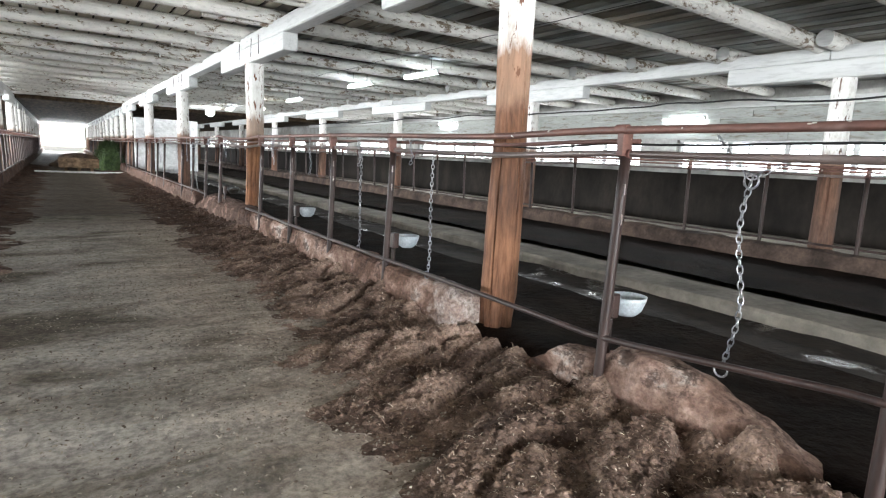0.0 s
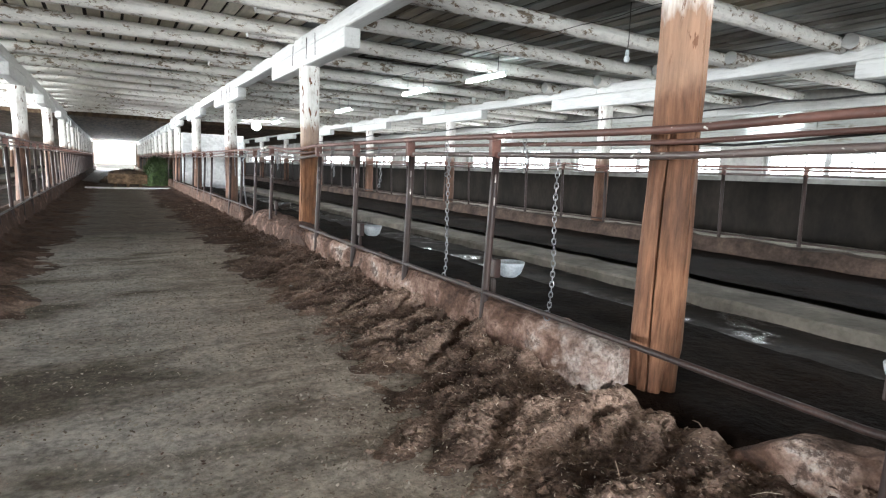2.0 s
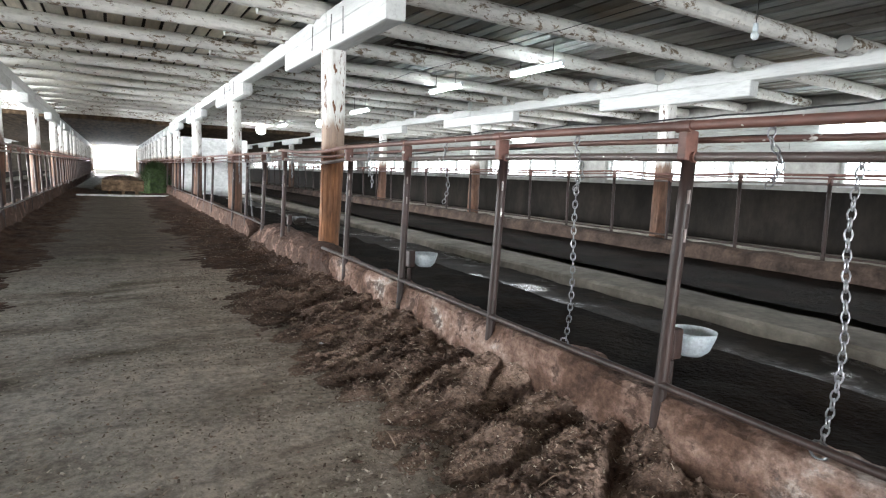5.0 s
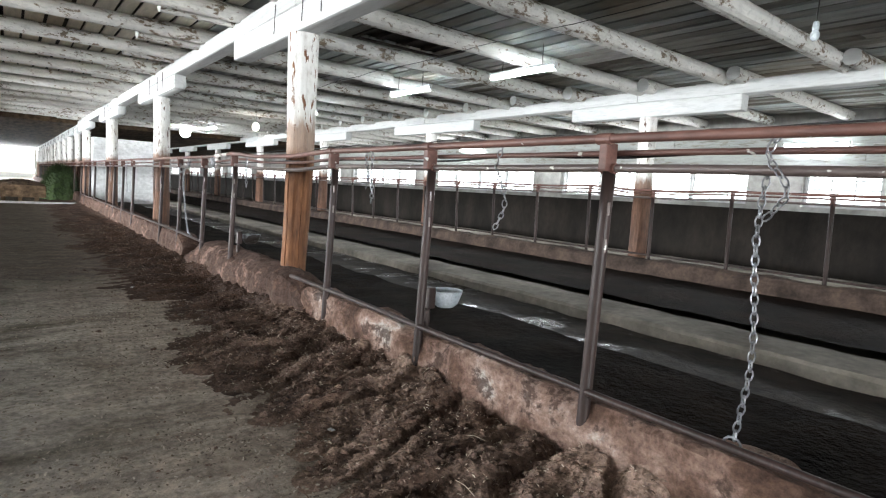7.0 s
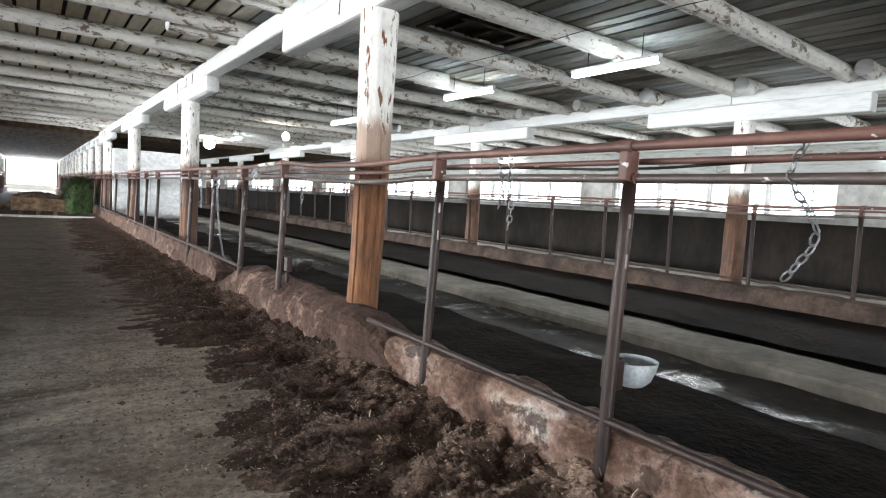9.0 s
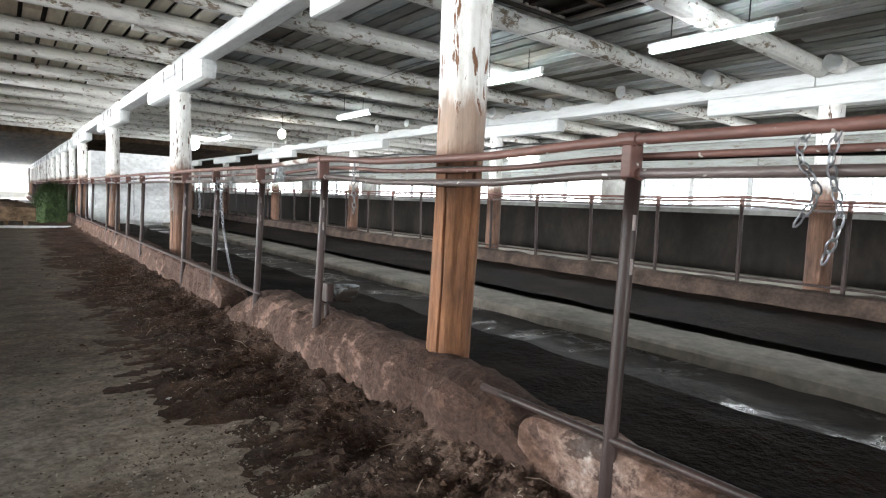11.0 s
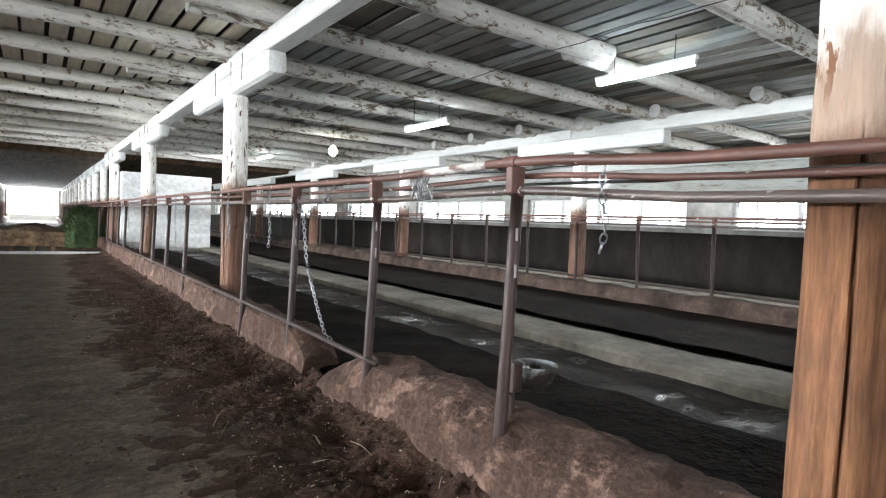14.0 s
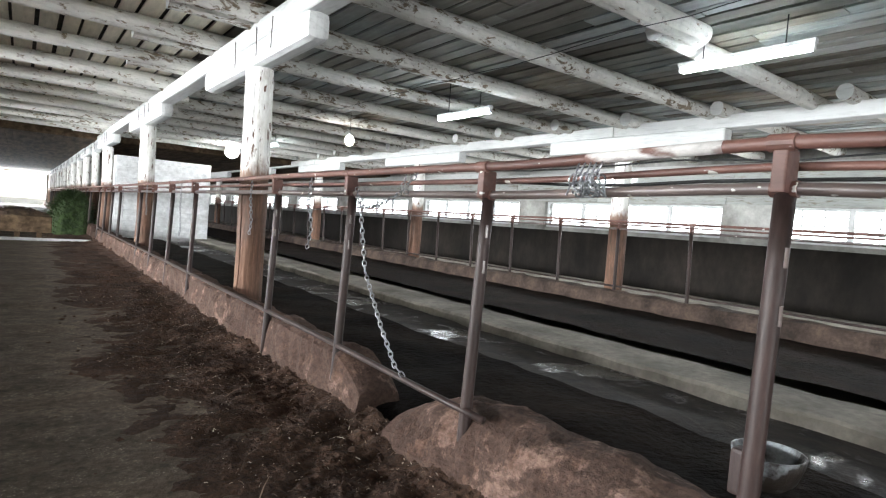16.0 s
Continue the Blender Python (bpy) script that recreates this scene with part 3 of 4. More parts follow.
def log(x0, x1, y, z, r0, r1, seed):
    rng = random.Random(seed)
    n = 14
    bow, skew = rng.uniform(-0.03, 0.03), rng.uniform(-0.05, 0.05)
    pts, rad = [], []
    for i in range(n + 1):
        f = i / n
        r = r0 + (r1 - r0) * f
        pts.append((x0 + (x1 - x0) * f, y + skew * (f - 0.5) + bow * math.sin(math.pi * f), CEIL - 0.004 - r + z))
        rad.append(r)
    bm = tube(bmesh.new(), pts, rad, 16, 0.012, seed=seed * 1.3)
    for f in bm.faces:
        if len(f.verts) > 4:
            f.material_index = 1
    ob = part("log", bm, M_LOG, frame_logs, smooth=False)
    ob.data.materials.append(M_BEAM)
    return ob


for i, y in enumerate(LOG_Y):
    if y > CEIL_END - 0.3:
        continue
    rng = random.Random(100 + i)
    j = rng.uniform(-0.06, 0.06)
    a, b = rng.uniform(0.098, 0.118), rng.uniform(0.09, 0.105)
    log(-2.1, 3.3 + rng.uniform(-0.2, 0.2), y - 0.11 + j, 0, a, b, 3 * i)
    if abs(y - 12.4) < 0.1:
        log(1.9, 5.95, y + 0.12, 0, 0.118, 0.112, 900)
        log(5.55, 9.6, y + 0.33, 0, 0.10, 0.105, 901)
    else:
        log(1.85 + rng.uniform(-0.2, 0.2), 9.5, y + 0.12 + j, 0, b + 0.008, a, 3 * i + 1)
    log(8.75 + rng.uniform(-0.15, 0.1), WALL_R + 0.1, y - 0.12 + j, 0, a, b, 3 * i + 2)
    log(-8.0, -1.0 + rng.uniform(-0.3, 0.2), y + 0.12 + j, 0, a, b, 3 * i + 500)
    log(WALL_L - 0.1, -7.4, y - 0.12, 0, b, a, 3 * i + 700)


# ---- posts, corbels and beams ----
def beam_row(x, name, z0, bays, rng):
    row = empty(name, "whitewashed squared longitudinal timber beam", "beam", kind="structure")
    edges = [END_NEAR - 0.2] + [y for y in bays if y < END_FAR - 1] + [END_FAR]
    for y0, y1 in zip(edges, edges[1:]):
        bm = bmesh.new()
        n = 8
        w = rng.uniform(0.104, 0.114)
        dx = rng.uniform(-0.012, 0.012)
        sec = [(-w, 0.012), (-w + 0.02, 0), (w - 0.02, 0), (w, 0.012), (w, 0.18), (-w, 0.18)]
        rows = []
        for k in range(n + 1):
            f = k / n
            y = y0 + 0.008 + (y1 - y0 - 0.016) * f
            sag = -0.02 * math.sin(math.pi * f)
            rows.append([bm.verts.new((x + dx + sx_ + 0.006 * nz(y, sx_, 2), y, z0 + sz + sag * (sz < 0.1) + 0.006 * nz(y, sz, 3, 4))) for sx_, sz in sec])
        for r0, r1 in zip(rows, rows[1:]):
            for k in range(len(sec)):
                q = (k + 1) % len(sec)
                bm.faces.new((r0[k], r0[q], r1[q], r1[k]))
        bm.faces.new(rows[0])
        bm.faces.new(list(reversed(rows[-1])))
        part("beam_length", bm, M_BEAM, row)


def post(x, y, mat, r, z_top, label, foot=-0.1, bow=0.02, seed=1, corbel=(1.88, 1.88), slim=1.0, hewn=True, lean=(0.0, 0.0)):
    p = empty("timber_post", label, "post", "posts under the beams", "structure")
    bm = bmesh.new()
    n, m = (128, 60) if x == R1 and y < 16 else (36, 24)
    crack = random.Random(int(seed * 10) + 3)
    cracks = [(math.pi * 1.13, -0.1, 0.62, 0.034)] + [(crack.uniform(-0.3, 0.3) + a0, crack.uniform(0.0, 0.3), crack.uniform(0.55, 1.0), crack.uniform(0.008, 0.014)) for a0 in (math.pi * 1.5, 0.4, 2.0)]
    rows = []
    for i in range(m + 1):
        f = i / m
        z = foot + (z_top - foot) * f
        cx, cy = x + lean[0] * (1 - f) + bow * math.sin(math.pi * f), y + lean[1] * (1 - f) + bow * 0.6 * math.sin(2.2 * f)
        row = []
        for k in range(n):
            a = 2 * math.pi * k / n
            d = Vector((math.cos(a), math.sin(a), 0))
            rr = r * (slim + (0.98 - slim) * f if slim < 1 else 1.04 - 0.10 * f)
            rr += 0.016 * noise.noise(d * 1.3 + Vector((seed, 0, z * 0.9))) + 0.006 * noise.noise(d * 4 + Vector((seed, 3, z * 2.5)))
            for ca, f0, f1, depth in cracks:
                off = (a - ca - 0.12 * noise.noise(Vector((ca, z * 1.5, seed))) + math.pi) % (2 * math.pi) - math.pi
                if f0 < f < f1 and abs(off) < 0.055:
                    rr -= depth * (1 - abs(off) / 0.055) * min(1, (f1 - f) * 6)
            if z < 0.32:
                rr -= 0.10 * max(0, noise.noise(Vector((a * 2.2, z * 2.0, seed + 9))) + 0.05) * (0.32 - z) / 0.3
            row.append(bm.verts.new((cx + d.x * rr, cy + d.y * rr, z)))
        rows.append(row)
    for r0, r1 in zip(rows, rows[1:]):
        for k in range(n):
            bm.faces.new((r0[k], r0[(k + 1) % n], r1[(k + 1) % n], r1[k]))
    bm.faces.new(rows[-1])
    part("shaft", bm, mat, p)
    bm = bmesh.new()
    w = 0.108
    box(bm, x - w, x + w, y - corbel[0], y + corbel[1], z_top + 0.002, z_top + CORBEL_H, 0.03 if hewn else 0.075)
    part("corbel", bm, M_BEAM, p, "whitewashed squared corbel block")
    if x == R1 and y > 8:
        for dy in (-0.62, -0.2, 0.5):
            bm = bmesh.new()
            lean = 0.03 * math.sin(seed * 3 + dy * 9)
            tube(bm, between((x - w - 0.012, y + dy, z_top + 0.07), (x - w - 0.012, y + dy + lean, z_top + 0.36), 3), [0.005] * 4, 6)
            part("iron_dog", bm, M_UPRIGHT, p, "rusty iron dog driven across corbel and beam")
    return p


Z_POST = 2.67
CORBEL_H = 0.25
Z_BEAM = Z_POST + CORBEL_H + 0.004
FAR_BAYS = [9.31 + 6.3 * k for k in range(-2, 10)]
rng = random.Random(11)
R1, R2, L1, L2 = 2.8, 9.18, -1.45, -7.8
for x, nm, bays in ((R1, "beam_right", BAYS), (R2, "beam_far_right", [y + 0.2 for y in FAR_BAYS]), (L1, "beam_left", BAYS), (L2, "beam_far_left", BAYS)):
    beam_row(x, nm, Z_BEAM + (0.03 if nm == "beam_far_right" else 0), bays, rng)
for i, y in enumerate(BAYS):
    if y < 0:
        mat, label = M_POST_1, "round timber post, bark stripped to orange wood"
    elif y < 5:
        mat, label = M_POST_1, "round timber post rubbed to bare orange wood, white only at the top"
    elif y < 10:
        mat, label = M_POST_2, "round timber post, bare orange wood below flaking limewash"
    else:
        mat, label = M_POST_3, "round limewashed timber post with a brown rubbed foot"
    post(R1, y + (0.045 if i == 1 else 0), mat, 0.128 if i == 1 else 0.146, Z_POST, label, seed=i * 3.1, bow=0.012 if i != 2 else 0.02, slim=0.84 if i == 2 else 1.0,
         hewn=y < 14, corbel=(1.45, 1.9) if i == 3 else (1.72, 1.88), lean=(-0.03, 0.025) if i == 2 else (0.0, 0.0))
    post(L1, y + 0.3, M_POST_3, 0.14, Z_POST, "round limewashed timber post with a brown rubbed foot", seed=i * 2.3)
    post(L2, y, M_POST_3, 0.14, Z_POST, "round limewashed timber post beside the far stalls", seed=i * 4.7)
for i, y in enumerate(FAR_BAYS):
    post(R2, y, M_POST_3, 0.15, Z_POST + 0.03, "round limewashed timber post beside the far stalls", seed=i * 5.3, corbel=(1.58, 1.62) if i == 2 else (1.78, 1.66))
for i, y in enumerate(BAYS[5:]):
    for x in (R1, L1):
        post(x, y + 3.25, M_POST_3, 0.12, Z_POST, "slim limewashed timber post towards the far gate", seed=i * 1.9 + x, corbel=(0.4, 0.4))


# ---- kerbs ----
def kerb(name, x, side, y0, y1, top, width, label, fine=0.05, bulge=0.0, tops=(), mat=M_KERB, worn=0.3, round_off=0.12):
    """Rough cast kerb; side: +1 if the stalls lie towards +x."""
    bm = bmesh.new()
    prof = [(-0.07 - bulge, -0.05), (-0.06 - bulge, top * 0.3), (-0.045 - bulge * 0.8, top * 0.62), (-0.028 - bulge * 0.4, top * (0.90 - bulge)), (0.0, top * 0.99),
            (0.07, top), (width * 0.55, top * 1.0), (width * 0.85, top * 0.94), (width, top * 0.78), (width + 0.02, top * 0.4), (width + 0.02, -0.05)]
    if bulge:
        prof = [(-0.11, -0.05), (-0.11, top * 0.25), (-0.095, top * 0.5), (-0.06, top * 0.72), (-0.01, top * 0.87), (0.06, top * 0.96), (0.14, top),
                (width * 0.68, top * 0.98), (width * 0.88, top * 0.88), (width, top * 0.66), (width + 0.03, top * 0.35), (width + 0.03, -0.05)]
    ys = steps(y0, y1, fine)
    rows = []
    for y in ys:
        e = min(y - y0, y1 - y)
        lift = 1.0
        for (ya, ta), (yb, tb) in zip(tops, tops[1:]):
            if ya <= y <= yb:
                lift = (ta + (tb - ta) * (y - ya) / (yb - ya)) / top
        fall = lift * (1 - worn * max(0, 1 - e / round_off) ** 2)
        row = []
        for k, (a, z) in enumerate(prof):
            q = Vector((a * 3, y * 2.3, z * 4))
            ch = 0.04 * noise.noise(q) + 0.026 * noise.noise(q * 2.7) + 0.016 * noise.noise(q * 6.3) + 0.06 * max(0, noise.noise(Vector((a, y * 1.1, 9))) - 0.15) * (-1 if z > 0.15 else 0)
            ch *= min(1.0, 0.25 + e / 0.3)
            row.append(bm.verts.new((x + side * (a - ch * (1 if k < 5 else -0.5)), y, z * fall + (ch if 0 < z else 0) * 0.8)))
        rows.append(row)
    for r0, r1 in zip(rows, rows[1:]):
        for i in range(len(prof) - 1):
            bm.faces.new((r0[i], r0[i + 1], r1[i + 1], r1[i]))
    bm.faces.new(rows[0])
    bm.faces.new(list(reversed(rows[-1])))
    tagged(finish(name, bm, mat), label, "kerb", "manger kerbs", "structure")


KL = "rough crumbling concrete manger kerb with chalky patches"
kerb("kerb_near", 2.53, 1, END_NEAR, -0.05, 0.2, 0.2, KL)
kerb("kerb_first", 2.55, 1, 0.2, 1.98, 0.33, 0.2, KL, 0.022, tops=((0.2, 0.12), (0.55, 0.25), (0.85, 0.36), (1.27, 0.35), (1.31, 0.30), (1.6, 0.24), (1.85, 0.10), (1.98, 0.03)))
kerb("kerb_second", 2.53, 1, 2.62, 8.15, 0.345, 0.2, KL, 0.022, mat=M_KERB_LIMED, worn=0.1)
kerb("kerb_bulging", 2.53, 1, 8.05, 12.02, 0.40, 0.36, "thick rounded concrete manger kerb smeared with dung", 0.03, 0.05, mat=M_KERB_DUNG, worn=0.5, round_off=0.75)
kerb("kerb_third", 2.53, 1, 12.4, END_FAR, 0.37, 0.24, KL, 0.06, mat=M_KERB_DUNG, worn=0.5, round_off=0.4)
kerb("kerb_left", AISLE - (2.53 - AISLE), -1, END_NEAR, END_FAR, 0.36, 0.24, KL, 0.1, mat=M_KERB_DUNG)
kerb("kerb_far_right", 8.95, -1, END_NEAR, END_FAR, 0.34, 0.24, "dark concrete kerb of the far stalls", 0.2, mat=M_KERB_FAR)


# ---- stall railings ----
RAIL_Z = ((-9, 1.49), (1.3, 1.505), (2.4, 1.475), (3.8, 1.485), (5.1, 1.495), (7.7, 1.495), (8.5, 1.466), (9.3, 1.47), (10.2, 1.51), (11.4, 1.485), (14, 1.49), (70, 1.49))


def tie_lift(y):
    """The low tie pipe climbs towards the near end."""
    return 0.14 * max(0.0, min(1.0, (1.35 - y) / 1.3))


def rail_z(y):
    for (a, za), (b, zb) in zip(RAIL_Z, RAIL_Z[1:]):
        if y <= b:
            f = max(0.0, (y - a) / (b - a))
            return za + (zb - za) * f * f * (3 - 2 * f)
    return RAIL_Z[-1][1]


def railing(name, x, side, ys_up, y0, y1, low, label, y_mid, limed=()):
    """Pipe railing along the manger: three rails above, a low tie pipe, uprights with clamps."""
    f = empty(name, label, "railing")

    def rail(nm, dx, z, r, a, b, mat, wob=0.006, s=0.0):
        pts = [(x + side * dx + wob * nz(y, s, 0.5, 1), y, z + (rail_z(y) - 1.515 if z > 1 else tie_lift(y)) + wob * nz(y, s, 0.6, 8)) for y in steps(a, b, 0.25)]
        part(nm, tube(bmesh.new(), pts, r, 14), mat, f, smooth=True)
    rail("top_rail", 0.0, 1.515, 0.0195, y0, y1, M_PIPE, 0.008, 1)
    rail("middle_rail", 0.10, 1.462, 0.0125, y_mid, y1, M_PIPE, 0.008, 2)
    rail("bottom_rail", 0.04, 1.393, 0.018, y0, y1, M_WORN, 0.006, 3)
    for a, b in low:
        rail("tie_pipe", 0.0, 0.392, 0.017, a, b, M_UPRIGHT, 0.012, 4)
    for n, y in enumerate(ys_up):
        rng = random.Random(n)
        lean = rng.uniform(-0.02, 0.02)
        dz = rail_z(y) - 1.515
        bm = bmesh.new()
        tube(bm, between((x + side * 0.045 - side * 0.05, y + lean, -0.04), (x + side * 0.045, y, 1.40 + dz), 6), 0.028, 16, 0.0)
        up = part("upright", bm, M_UPRIGHT, f, smooth=True)
        bm = bmesh.new()
        tube(bm, [(x, y - 0.035, 1.515 + dz), (x, y + 0.035, 1.515 + dz)], 0.025, 14)
        box(bm, x - 0.012, x + 0.065 * side, y - 0.02, y + 0.02, 1.38 + dz, 1.50 + dz, 0.006)
        tube(bm, [(x + side * 0.04, y - 0.035, 1.393 + dz), (x + side * 0.04, y + 0.035, 1.393 + dz)], 0.0235, 14)
        part("clamp", bm, M_PIPE, up)
        if -1.5 < y < 15 and side > 0:
            for z in (1.2, 1.04):
                bm = tube(bmesh.new(), between((x + 0.026, y - 0.027, z - 0.028), (x + 0.026, y - 0.027, z + 0.028), 2), 0.006, 8)
                part("tie_lug", bm, M_WORN, up, "rubbed steel lug for the tie chain")
    for a, b in limed:
        pts = [(x + 0.008 * nz(y, 1, 0.5, 1), y, rail_z(y) + 0.008 * nz(y, 1, 0.6, 8)) for y in steps(a, b, 0.25)]
        part("limed_length", tube(bmesh.new(), pts, 0.0203, 14), M_LIMED_PIPE, f, "length of the rail splashed white with lime", smooth=True)
    return f


UP = [-5.3, -4.0, -2.7, -1.3, 0.02, 1.3, 3.8, 5.1, 6.4, 7.7, 10.2, 11.44, 12.75, 14.05]
UP += [15.5 + 1.3 * k for k in range(1, 35) if k % 5]
railing("stall_railing", 2.5, 1, UP, END_NEAR + 0.4, 60.0, [(END_NEAR + 0.4, 8.4), (11.3, 27.0)],
        "red-brown painted steel pipe stall railing, rubbed bare in places", 1.26, ((10.36, 10.86),))
railing("stall_railing", AISLE - (2.5 - AISLE), -1, [y for y in steps(-4.0, 60.0, 1.3)], END_NEAR + 0.4, 60.0, [(END_NEAR + 0.4, 27.0)],
        "red-brown steel pipe stall railing across the alley", END_NEAR + 0.4)
railing("stall_railing", 8.98, -1, [y for y in steps(-4.0, 40.0, 1.3)], END_NEAR + 0.4, 40.0, [(END_NEAR + 0.4, 27.0)],
        "red-brown steel pipe stall railing of the far stalls", END_NEAR + 0.4)


# ---- drinking bowls ----
def drinker(y, x=2.56, mat=M_ENAMEL, label="pale enamel cattle drinking bowl on a red-brown pipe bracket"):
    d = empty("drinking_bowl", label, "drinker", "drinking bowls")
    bm = bmesh.new()
    n, rings = 20, []
    for r, z in ((0.012, -0.085), (0.06, -0.082), (0.095, -0.055), (0.118, 0.0), (0.125, 0.03), (0.117, 0.03), (0.108, 0.0), (0.085, -0.045), (0.05, -0.068), (0.008, -0.07)):
        rings.append([bm.verts.new((x + 0.2 + 0.9 * r * math.cos(2 * math.pi * k / n), y + 0.06 + 0.85 * r * math.sin(2 * math.pi * k / n), 0.56 + z)) for k in range(n)])
    for a, b in zip(rings, rings[1:]):
        for k in range(n):
            bm.faces.new((a[k], a[(k + 1) % n], b[(k + 1) % n], b[k]))
    bm.faces.new(rings[0])
    bm.faces.new(rings[-1])
    part("bowl", bm, mat, d, smooth=True)
    bm = box(bmesh.new(), x + 0.03, x + 0.09, y + 0.02, y + 0.10, 0.48, 0.62, 0.012)
    vb = part("valve_box", bm, M_UPRIGHT, d, "dark red-brown cast valve box")
    bm = tube(bmesh.new(), [(x + 0.09, y + 0.06, 0.58), (x + 0.16, y + 0.06, 0.575), (x + 0.20, y + 0.06, 0.53)], 0.008, 8)
    part("lever", bm, M_ZINC, vb, "bare steel nose lever")
    bm = tube(bmesh.new(), [(x + 0.05, y + 0.05, 0.08), (x + 0.05, y + 0.05, 0.47)], 0.018, 10)
    part("water_pipe", bm, M_UPRIGHT, d)
    return d


for y in (1.3, 3.8, 6.4):
    drinker(y)
drinker(10.2, mat=M_ENAMEL_DARK, label="dark-mottled enamel cattle drinking bowl on a pipe bracket")


# ---- chains ----
def chain(path, name="tie_chain", label="zinc-plated steel tie chain hung from the stall railing", r=0.0033, ln=0.034, ring=None):
    """Interlocked oval links along a path."""
    pts = [Vector(p) for p in path]
    bm = bmesh.new()
    seglen = [(b - a).length for a, b in zip(pts, pts[1:])]
    total = sum(seglen)
    count = max(2, int(total / ln))
    for i in range(count):
        d = total * (i + 0.5) / count
        k = 0
        while k < len(seglen) - 1 and d > seglen[k]:
            d -= seglen[k]
            k += 1
        c = pts[k].lerp(pts[k + 1], min(1, d / max(seglen[k], 1e-6)))
        way = (pts[k + 1] - pts[k]).normalized()
        s = way.orthogonal().normalized()
        u = way.cross(s)
        if i % 2:
            s, u = u, s
        loop = []
        for q in range(9):
            a = 2 * math.pi * q / 8
            loop.append(c + way * (math.cos(a) * ln * 0.66) + s * (math.sin(a) * ln * 0.36))
        tube(bm, loop, r, 5, cap=False)
    if ring:
        c = Vector(ring)
        tube(bm, [c + Vector((0.0, math.cos(a), math.sin(a))) * 0.032 for a in [2 * math.pi * q / 12 for q in range(13)]], 0.005, 6, cap=False)
    return tagged(finish(name, bm, M_ZINC, smooth=True), label, "chain", "tie chains")


def hang(y, z0, z1, x=2.54, sway=0.03, foot=True):
    n = 8
    path = [(x + 0.01 * math.sin(i), y + sway * math.sin(i * 0.9), z0 + (z1 - z0) * i / n) for i in range(n + 1)]
    return chain(path, ring=(x, y + sway * math.sin(n * 0.9), z1 - 0.02) if foot else None)


hang(0.64, 1.28, 0.44, 2.56)
chain([(2.5, 0.78, 1.47), (2.53, 0.74, 1.40), (2.56, 0.64, 1.29)])
chain([(2.54, 0.46, 1.38), (2.56, 0.55, 1.34), (2.56, 0.64, 1.29)], ring=(2.56, 0.64, 1.28))
hang(3.17, 1.36, 0.38, 2.56, 0.02)
hang(4.45, 1.38, 0.40, 2.55, 0.02)
hang(3.42, 1.49, 1.25, 2.5, 0.03, False)
hang(4.4, 1.49, 1.20, 2.5, 0.04, False)
hang(5.75, 1.49, 1.05, 2.52, 0.05, False)
hang(7.05, 1.49, 1.12, 2.5, 0.02, False)
hang(7.12, 1.49, 1.22, 2.5, 0.03, False)
hang(9.7, 1.47, 1.15, 2.5, 0.02, False)
for k in range(5):
    y = 10.76 + 0.025 * k
    chain([(2.455, y, 1.47), (2.445, y + 0.03, 1.40 - 0.02 * (k % 3)), (2.46, y - 0.02, 1.36), (2.47, y + 0.01, 1.43)])
chain([(2.5, 11.95, 1.48), (2.48, 12.1, 1.36), (2.47, 12.3, 1.29), (2.46, 12.5, 1.28), (2.5, 12.62, 1.40)])
chain([(2.47, 12.02, 1.46), (2.47, 12.05, 1.40), (2.47, 12.0, 1.36)])
chain([(2.54, 12.66, 1.38), (2.53, 12.5, 0.9), (2.49, 12.2, 0.62), (2.47, 12.0, 0.45), (2.5, 11.95, 0.40)])
for y in (13.3, 14.6, 17.4, 19.9, 22.6):
    hang(y, 1.48, 0.9 + 0.1 * math.sin(y), 2.5, 0.05, False)


# ---- feed along the mangers ----
def feed_height(y, u, s):
    """Height of the windrow at u from the kerb (0) to its outer edge (1)."""
    edge = 0.72 + 0.30 * max(0.0, min(1.0, (y - 7.5) / 3.5)) + 0.36 * max(0.0, min(1.0, (4.2 - y) / 3.5)) + 0.26 * nz(y, s, 0.8, 4) + 0.16 * nz(y, s, 2.4, 1)
    body = max(0.0, 1 - u / max(edge, 0.25))
    wave = nz(u * 0.6, y + 0.4 * u + 0.12 * nz(u, y, 3.0, 5), 3.3, s + 7)
    mound_ = min(1.0, abs(wave) * 3.6)
    clump = nz(u * 1.5, y, 3.0, s)
    lump = 0.5 * max(-0.35, clump) + 0.30 * nz(u * 1.5, y * 1.1, 7.0, s + 2) + 0.20 * nz(u * 1.5, y, 15, s) + 0.10 * nz(u * 1.5, y, 33, s)
    if s == 2.0 and 1.7 < y < 2.75:
        open_end = min(1.0, (y - 1.7) / 0.3, (2.75 - y) / 0.15)
        body *= 1 - open_end * (1 - min(1.0, 0.5 + u / 0.5))
    eaten = 1 - 0.5 * max(0.0, min(1.0, (y - 6.5) / 3.0))
    flat = max(0.0, min(1.0, (y - 6.0) / 3.0))
    bank = (0.07 + 0.09 * max(0.0, min(1.0, (y - 7.4) / 1.2, (12.0 - y) / 0.6))) * max(0.0, 1 - u / 0.2) ** 1.4
    if s == 2.0 and 1.5 < y < 2.75:
        bank *= 0.2
    return bank * (1 + 0.8 * lump) + min(1.0, body * 1.9) ** 1.15 * eaten * 0.74 * (0.04 + 0.03 * flat + 0.035 * body + 0.105 * mound_ * (1 - 0.6 * flat) + (0.13 + 0.07 * flat) * lump)


